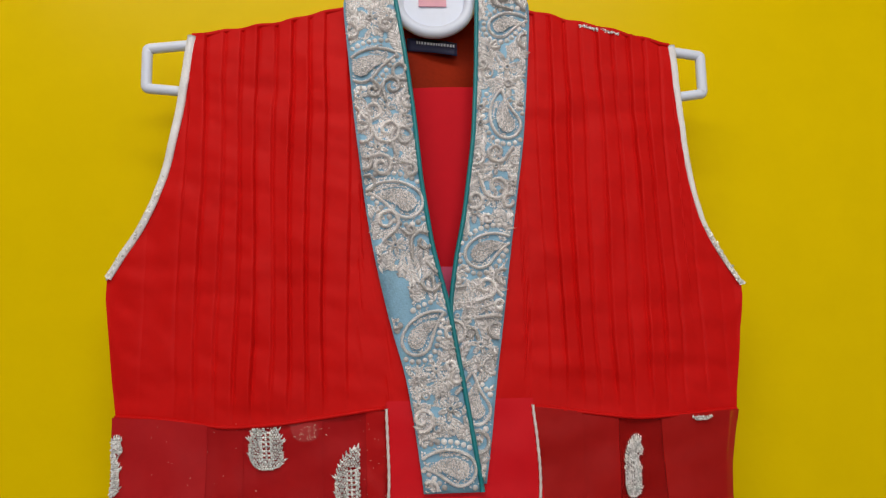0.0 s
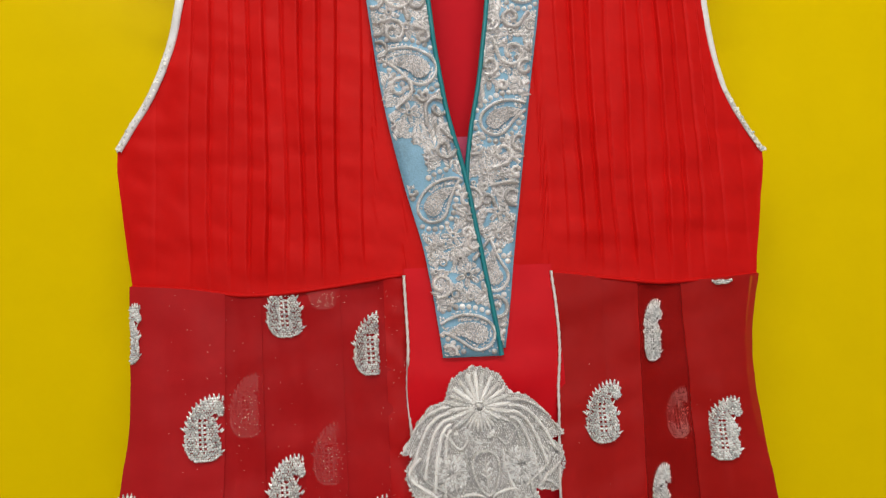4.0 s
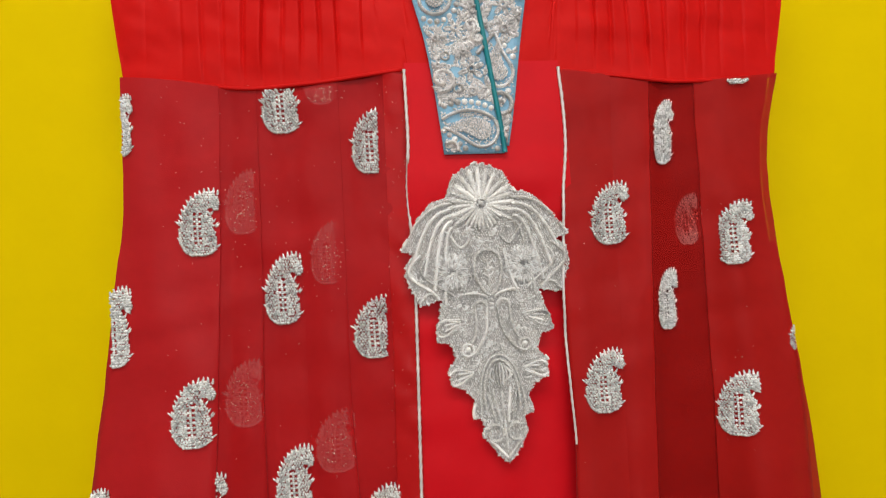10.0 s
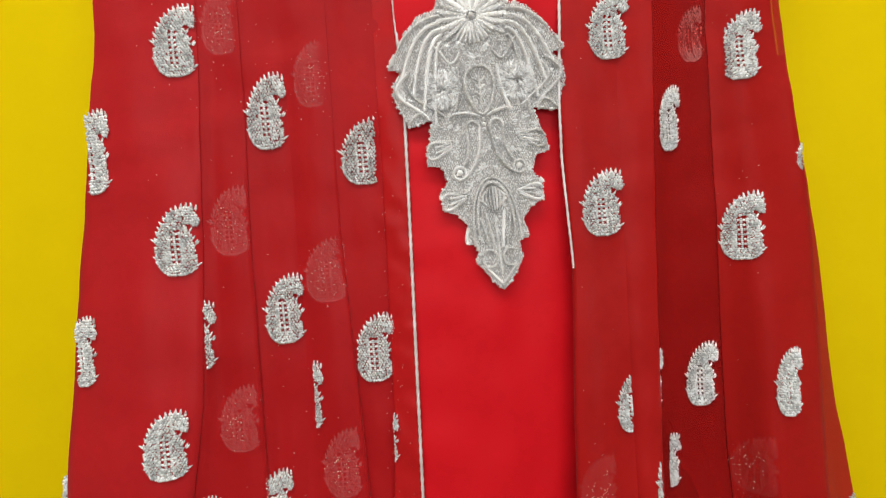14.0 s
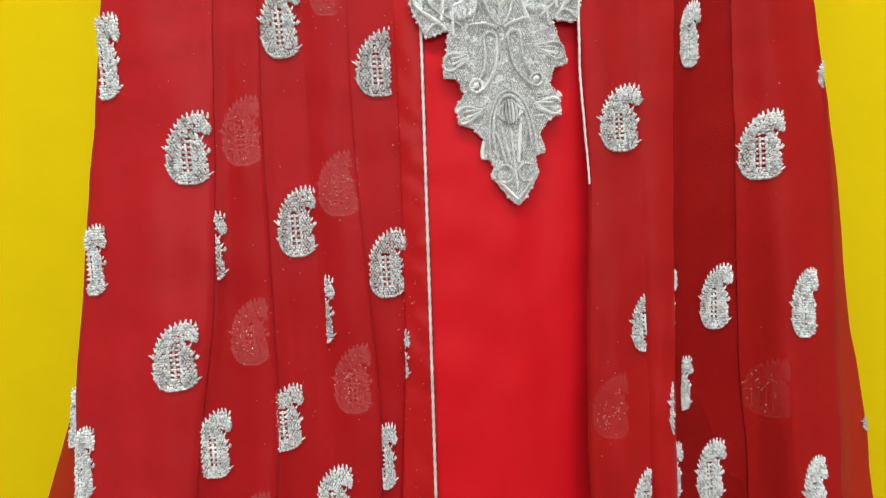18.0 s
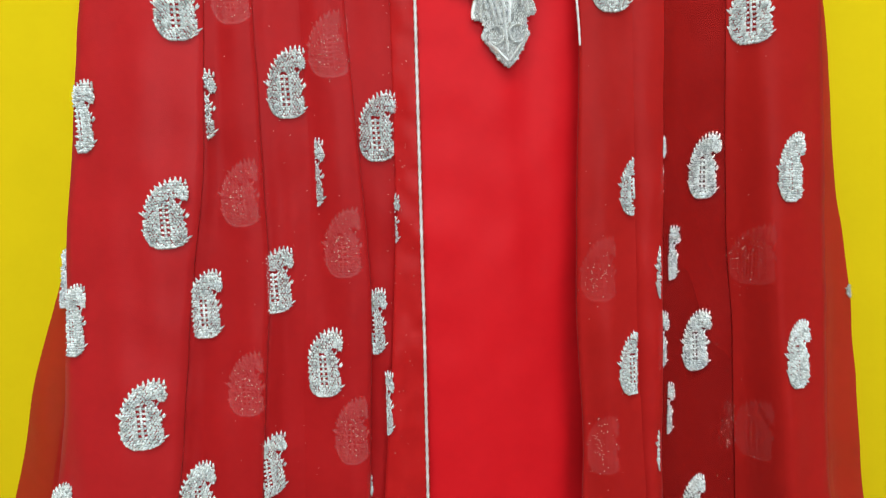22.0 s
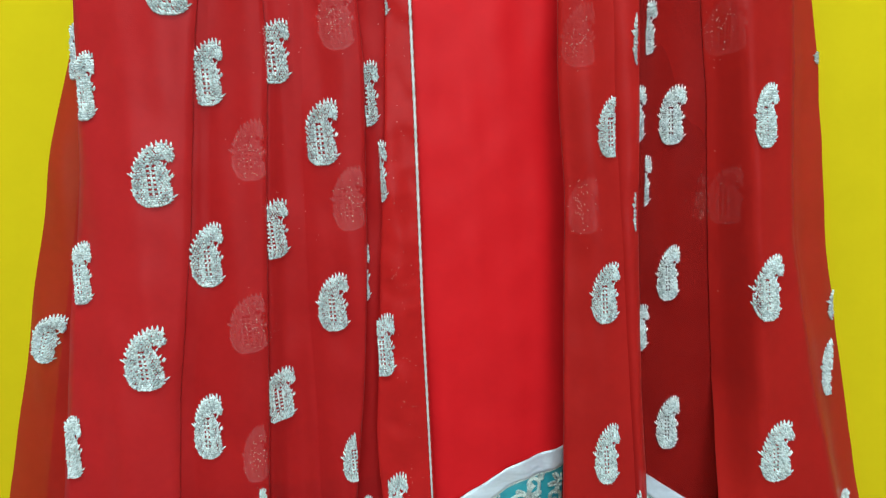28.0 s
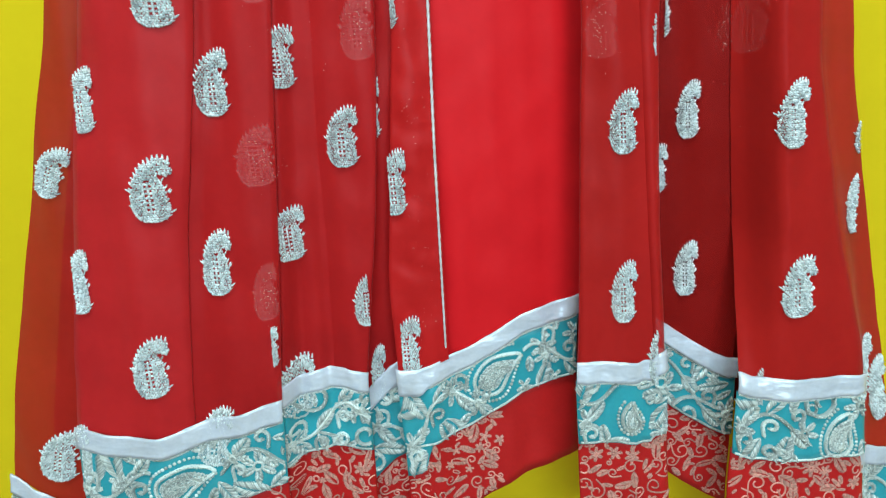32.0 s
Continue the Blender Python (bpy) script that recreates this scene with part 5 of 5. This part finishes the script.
MOTIFS = {
    "front_left": [(-.2200, 1.5330, .0080, .0440, .55, 0, 0, 0),
        (-.1700, 1.4650, .0300, .0480, 0, .05, 0, 0),
        (-.2260, 1.3950, .0150, .0570, .45, 0, 0, 0),
        (-.1700, 1.3350, .0320, .0490, 0, 0, 0, 0),
        (-.2370, 1.2640, .0150, .0480, .4, 0, 0, 0),
        (-.1890, 1.2000, .0330, .0480, 0, 0, 0, 0),
        (-.2090, 1.0680, .0330, .0480, 0, 0, 0, 0),
        (-.2260, .9350, .0330, .0490, 0, 0, 0, 0),
        (-.2410, .8040, .0290, .0480, 0, 0, 0, 0),
        (-.2620, 1.1310, .0140, .0490, .35, 0, 0, 0),
        (-.2790, .9990, .0150, .0470, .35, 0, 0, 0),
        (-.2990, .8700, .0140, .0490, .35, 0, 0, 0),
        (-.3120, .7380, .0100, .0480, .5, 0, 0, 0)],
    "left_third": [(-.1120, 1.5490, .0310, .0470, 0, 0, .35, 0),
        (-.1140, 1.4180, .0290, .0520, 0, 0, 0, 0),
        (-.1100, 1.2850, .0280, .0490, 0, .05, 0, 0),
        (-.1180, 1.1520, .0180, .0470, .35, 0, 0, 0),
        (-.1270, 1.0230, .0150, .0460, .4, 0, 0, 0),
        (-.1330, .8940, .0190, .0440, .25, 0, 0, 0),
        (-.1400, .7720, .0280, .0510, .1, 0, 0, 0)],
    "left_slit": [(-.0550, 1.5200, .0210, .0480, 0, .3, 0, 0),
        (-.0550, 1.3890, .0260, .0460, 0, .25, 0, 0),
        (-.0480, 1.2550, .0260, .0490, .12, 0, 0, 0),
        (-.0520, 1.1200, .0110, .0490, .5, 0, 0, 0),
        (-.0630, .9840, .0040, .0490, .75, 0, 0, 0),
        (-.0780, .7690, .0140, .0500, 0, 0, 0, 0)],
    "left_second": [(-.1570, 1.2700, .0070, .0480, .72, 0, 0, 0),
        (-.1660, 1.1380, .0200, .0480, .25, 0, 0, 0),
        (-.1780, 1.0070, .0240, .0490, .1, 0, 0, 0),
        (-.1880, .8780, .0260, .0510, 0, 0, 0, 0),
        (-.2050, .7430, .0280, .0540, 0, 0, 0, -12),
        (-.1490, .8110, .0050, .0320, .6, 0, 0, 0)],
    "left_fourth": [(-.0890, 1.2240, .0070, .0490, .72, 0, 0, 0),
        (-.0910, 1.0930, .0250, .0500, .15, 0, 0, 0),
        (-.0910, .9640, .0270, .0470, 0, 0, 0, 0),
        (-.0860, .8370, .0130, .0450, 0, .4, 0, 0)],
    "centre_border": [(-.0370, 1.1910, .0040, .0370, .8, 0, 0, 0),
        (-.0460, 1.0620, .0060, .0480, .65, 0, 0, 0),
        (-.0510, .9280, .0140, .0520, .35, 0, 0, 0),
        (-.0480, .7970, .0160, .0510, .35, 0, 0, 0)],
    "rear_left": [(-.2690, 1.1570, .0090, .0410, .5, 0, 0, 0),
        (-.3040, .9500, .0240, .0410, 0, 0, 0, -22),
        (-.3330, .7260, .0330, .0460, 0, 0, 0, -16)],
    "front_right": [(.2110, 1.5770, .0280, .0490, 0, 0, .83, 0),
        (.2080, 1.4480, .0240, .0470, .2, 0, 0, 0),
        (.2050, 1.3270, .0280, .0480, .05, 0, 0, 0),
        (.2300, 1.2200, .0200, .0480, 0, 0, 0, 0),
        (.2350, 1.0920, .0200, .0480, 0, 0, 0, 0),
        (.2370, .9650, .0240, .0510, 0, 0, 0, 0),
        (.2450, .8370, .0290, .0490, 0, 0, 0, 0),
        (.2200, .7590, .0070, .0350, 0, .6, 0, 0)],
    "right_valley": [(.1600, 1.5210, .0150, .0470, .1, 0, 0, 0),
        (.1600, 1.4020, .0150, .0450, .12, 0, 0, 0),
        (.1510, 1.2210, .0030, .0470, .75, 0, 0, 0),
        (.1810, 1.2230, .0240, .0480, 0, 0, 0, 0),
        (.1620, 1.1610, .0080, .0410, .6, 0, 0, 0),
        (.1550, 1.0970, .0070, .0450, .6, 0, 0, 0),
        (.1790, 1.0960, .0240, .0470, 0, 0, 0, 0),
        (.1610, 1.0450, .0050, .0420, .7, 0, 0, 0),
        (.1780, .9710, .0220, .0460, 0, 0, 0, 0),
        (.1590, .9260, .0090, .0400, .5, 0, 0, 0),
        (.1790, .8440, .0210, .0470, 0, 0, 0, 0)],
    "right_first": [(.1160, 1.4640, .0300, .0460, 0, 0, 0, 0),
        (.1080, 1.3470, .0310, .0460, 0, 0, 0, 0),
        (.1180, 1.2110, .0120, .0430, 0, .5, 0, 0),
        (.1180, 1.0890, .0160, .0470, 0, .35, 0, 0),
        (.1160, .9650, .0240, .0480, 0, 0, 0, 0),
        (.1160, .8380, .0210, .0500, 0, 0, 0, 0),
        (.1390, .7860, .0090, .0520, 0, .6, 0, 0)],
    "rear_right": [(.2520, 1.3740, .0050, .0260, 0, .75, 0, 0),
        (.2820, 1.1340, .0040, .0160, 0, .8, 0, 0),
        (.2950, .8950, .0120, .0490, 0, .4, 0, 0),
        (.3000, .9470, .0070, .0350, 0, .75, 0, 0),
        (.3160, .7610, .0150, .0540, .2, 0, 0, 0),
        (.3330, .7390, .0180, .0590, 0, 0, 0, 10)],
    "right_second": [(.1400, 1.1550, .0050, .0520, 0, .75, 0, 0),
        (.1400, 1.0300, .0030, .0490, 0, .8, 0, 0)],
}

# paisleys on a lower layer, showing dimly through the sheer cloth: x, z, w, h
GHOSTS = {
    "left_fourth": [(-.0810, 1.5650, .0240, .0460),
        (-.0800, 1.4390, .0250, .0460),
        (-.0780, 1.3070, .0300, .0460),
        (-.0770, 1.1730, .0280, .0500),
        (-.0720, 1.0400, .0260, .0500)],
    "left_second": [(-.1400, 1.4760, .0250, .0470),
        (-.1420, 1.3430, .0280, .0480),
        (-.1440, 1.2090, .0280, .0470),
        (-.1440, 1.0790, .0270, .0460),
        (-.1470, .9510, .0290, .0460),
        (-.1520, .8500, .0190, .0450)],
    "right_valley": [(.1810, 1.4560, .0180, .0390)],
    "right_first": [(.0980, 1.1510, .0260, .0460),
        (.1000, 1.0280, .0230, .0430)],
    "front_right": [(.2070, 1.1570, .0220, .0450),
        (.2030, 1.0300, .0150, .0470)],
}

count = 100
FRONT = ("front_left", "right_second", "left_second", "left_fourth", "front_right", "rear_left", "rear_right")
for fold, rows in MOTIFS.items():
    for x, z, w, h, cl, cr, ct, turn in rows:
        count += 1
        x = x * .991 if fold == "right_valley" else x
        if fold in FRONT:
            x = max(x, float(at(FOLDS[fold][0], z)) + w / 2 + .0005)
            x = min(x, float(at(FOLDS[fold][1], z)) - w / 2 - .0005)
        hid = cl + cr > .02
        motif(fold, x, z, w, h, cl, cr, ct, turn, count, SILVER, "silver paisley motif running into a fold" if hid else "silver thread paisley motif")
for fold, rows in GHOSTS.items():
    for x, z, w, h in rows:
        count += 1
        a, b = float(at(FOLDS[fold][0], z)), float(at(FOLDS[fold][1], z))
        x = min(max(x, a + w / 2), max(b - w / 2 - .0015, a + w / 2 - .002))
        motif(fold, x, z + .003, w, h, 0, .08, 0, 0, count, VEILED, "silver paisley dimmed by sheer cloth over it", .35, .0046 if fold == "right_valley" else .0024)

# ---- loose glitter caught in the sheer cloth ----
wk = Work(77)
for x0, x1, z0, z1, n in ((-.045, -.026, .80, 1.56, 130), (-.15, -.07, 1.0, 1.56, 90), (-.20, -.13, 1.30, 1.56, 30), (.09, .12, 1.0, 1.5, 20), (.19, .22, .95, 1.5, 30), (-.20, -.03, 1.50, 1.56, 18)):
    x, z = wk.rng.uniform(x0, x1, n), wk.rng.uniform(z0, z1, n)
    wk.put(x, z, wk.rng.uniform(0, 3, n), wk.rng.uniform(.00025, .0006, n), .00025, .0003)
for rows in GHOSTS.values():
    for x, z, w, h in rows:
        n = 45
        px, pz = x + wk.rng.normal(0, w * .2, n), z + wk.rng.normal(0, h * .2, n)
        wk.put(px, np.minimum(pz, at(SEAM, px) - .003 - wk.rng.uniform(0, .01, n)), wk.rng.uniform(0, 3, n), wk.rng.uniform(.00025, .0006, n), .00025, .0003)


def front_y(x, z):
    return np.array([min(float(fold_y(n, a, b)) for n, f in FOLDS.items() if at(f[0], b) <= a <= at(f[1], b)) if fold_of(a, b) else .0 for a, b in zip(x, z)])


tagged(wk.make("glitter", None, front_y, SPARK, dress, "fine specks of silver glitter"), kind="stuff")

# ---- hanger ----
hanger = tagged(new("clothes_hanger"), "white plastic clothes hanger carrying the dress", "clothes hanger")
for side, x0, z0, x1, label in ((-1, -.174, 1.846, -.2125, ""), (1, .212, 1.842, .2385, "")):
    # a closed loop of flat bar that shows past the armhole
    lo, hi = (z0 - .030, z0 + .0045)
    pts = [(x0, hi + .004), (x1, hi), (x1 - side * .0005, lo + .0015), (x0, lo - .002)]
    P = []
    for (ax_, az), (bx, bz) in zip(pts, pts[1:]):
        for k in range(10):
            P.append((ax_ + (bx - ax_) * k / 9, .004, az + (bz - az) * k / 9))
    P = curve_through(P, 70)
    tube("end_loop", P, .0042, PLASTIC, hanger, label, sides=10, flat=.9)
for side, xa, xb in ((-1, -.060, -.175), (1, .098, .213)):
    xs = np.linspace(xa, xb, 20)
    zs = np.interp(np.abs(xs - .016), [0, .05, .2], [1.872, 1.868, 1.832])
    tube("shoulder_bar", np.stack([xs, .006 + 0 * xs, zs], -1), .006, PLASTIC, hanger, sides=10, flat=.8)
a = np.linspace(math.pi, 2 * math.pi, 40)
ringx, ringz = .0165 + .0300 * np.cos(a), 1.893 + .0270 * np.sin(a)
tube("neck_ring", np.stack([np.r_[ringx[0], ringx, ringx[-1]], np.full(42, .004), np.r_[1.93, ringz, 1.93]], -1), .0050, PLASTIC, hanger, sides=12, flat=.9)
bm = bmesh.new()
vs = [bm.verts.new((.0165 + .028 * math.cos(q), .006, 1.893 + .025 * math.sin(q))) for q in a]
vs += [bm.verts.new((.0445, .006, 1.93)), bm.verts.new((-.0115, .006, 1.93))]
f = bm.faces.new(vs)
out = bmesh.ops.extrude_face_region(bm, geom=[f])
for v in out["geom"]:
    if isinstance(v, bmesh.types.BMVert):
        v.co.y += .003
me = bpy.data.meshes.new("neck_plate")
bm.to_mesh(me)
bm.free()
me.materials.append(PLASTIC)
plate = new("neck_plate", me)
plate.parent = hanger
box("sticker", (.004, .0045, 1.8895), (.027, .0057, 1.91), PINK_INK, plate, "pale sticker with pink lines")
a = np.linspace(-math.pi / 2, math.pi * .85, 40)
hook = np.stack([.0165 + .022 * np.cos(a), np.full(40, .010), 1.985 + .022 * np.sin(a)], -1)
tube("hook", np.r_[np.array([[.0165, .010, 1.925], [.0165, .010, 1.945]]), hook], .0022, STEEL, hanger, "steel hook", sides=8)
nail = tagged(new("wall_nail"), "steel nail in the wall holding the hanger", "nail")
box("shank", (.0150, -.002, 2.0005), (.0180, WALL_Y + .01, 2.0035), STEEL, nail, bevel=.0008)
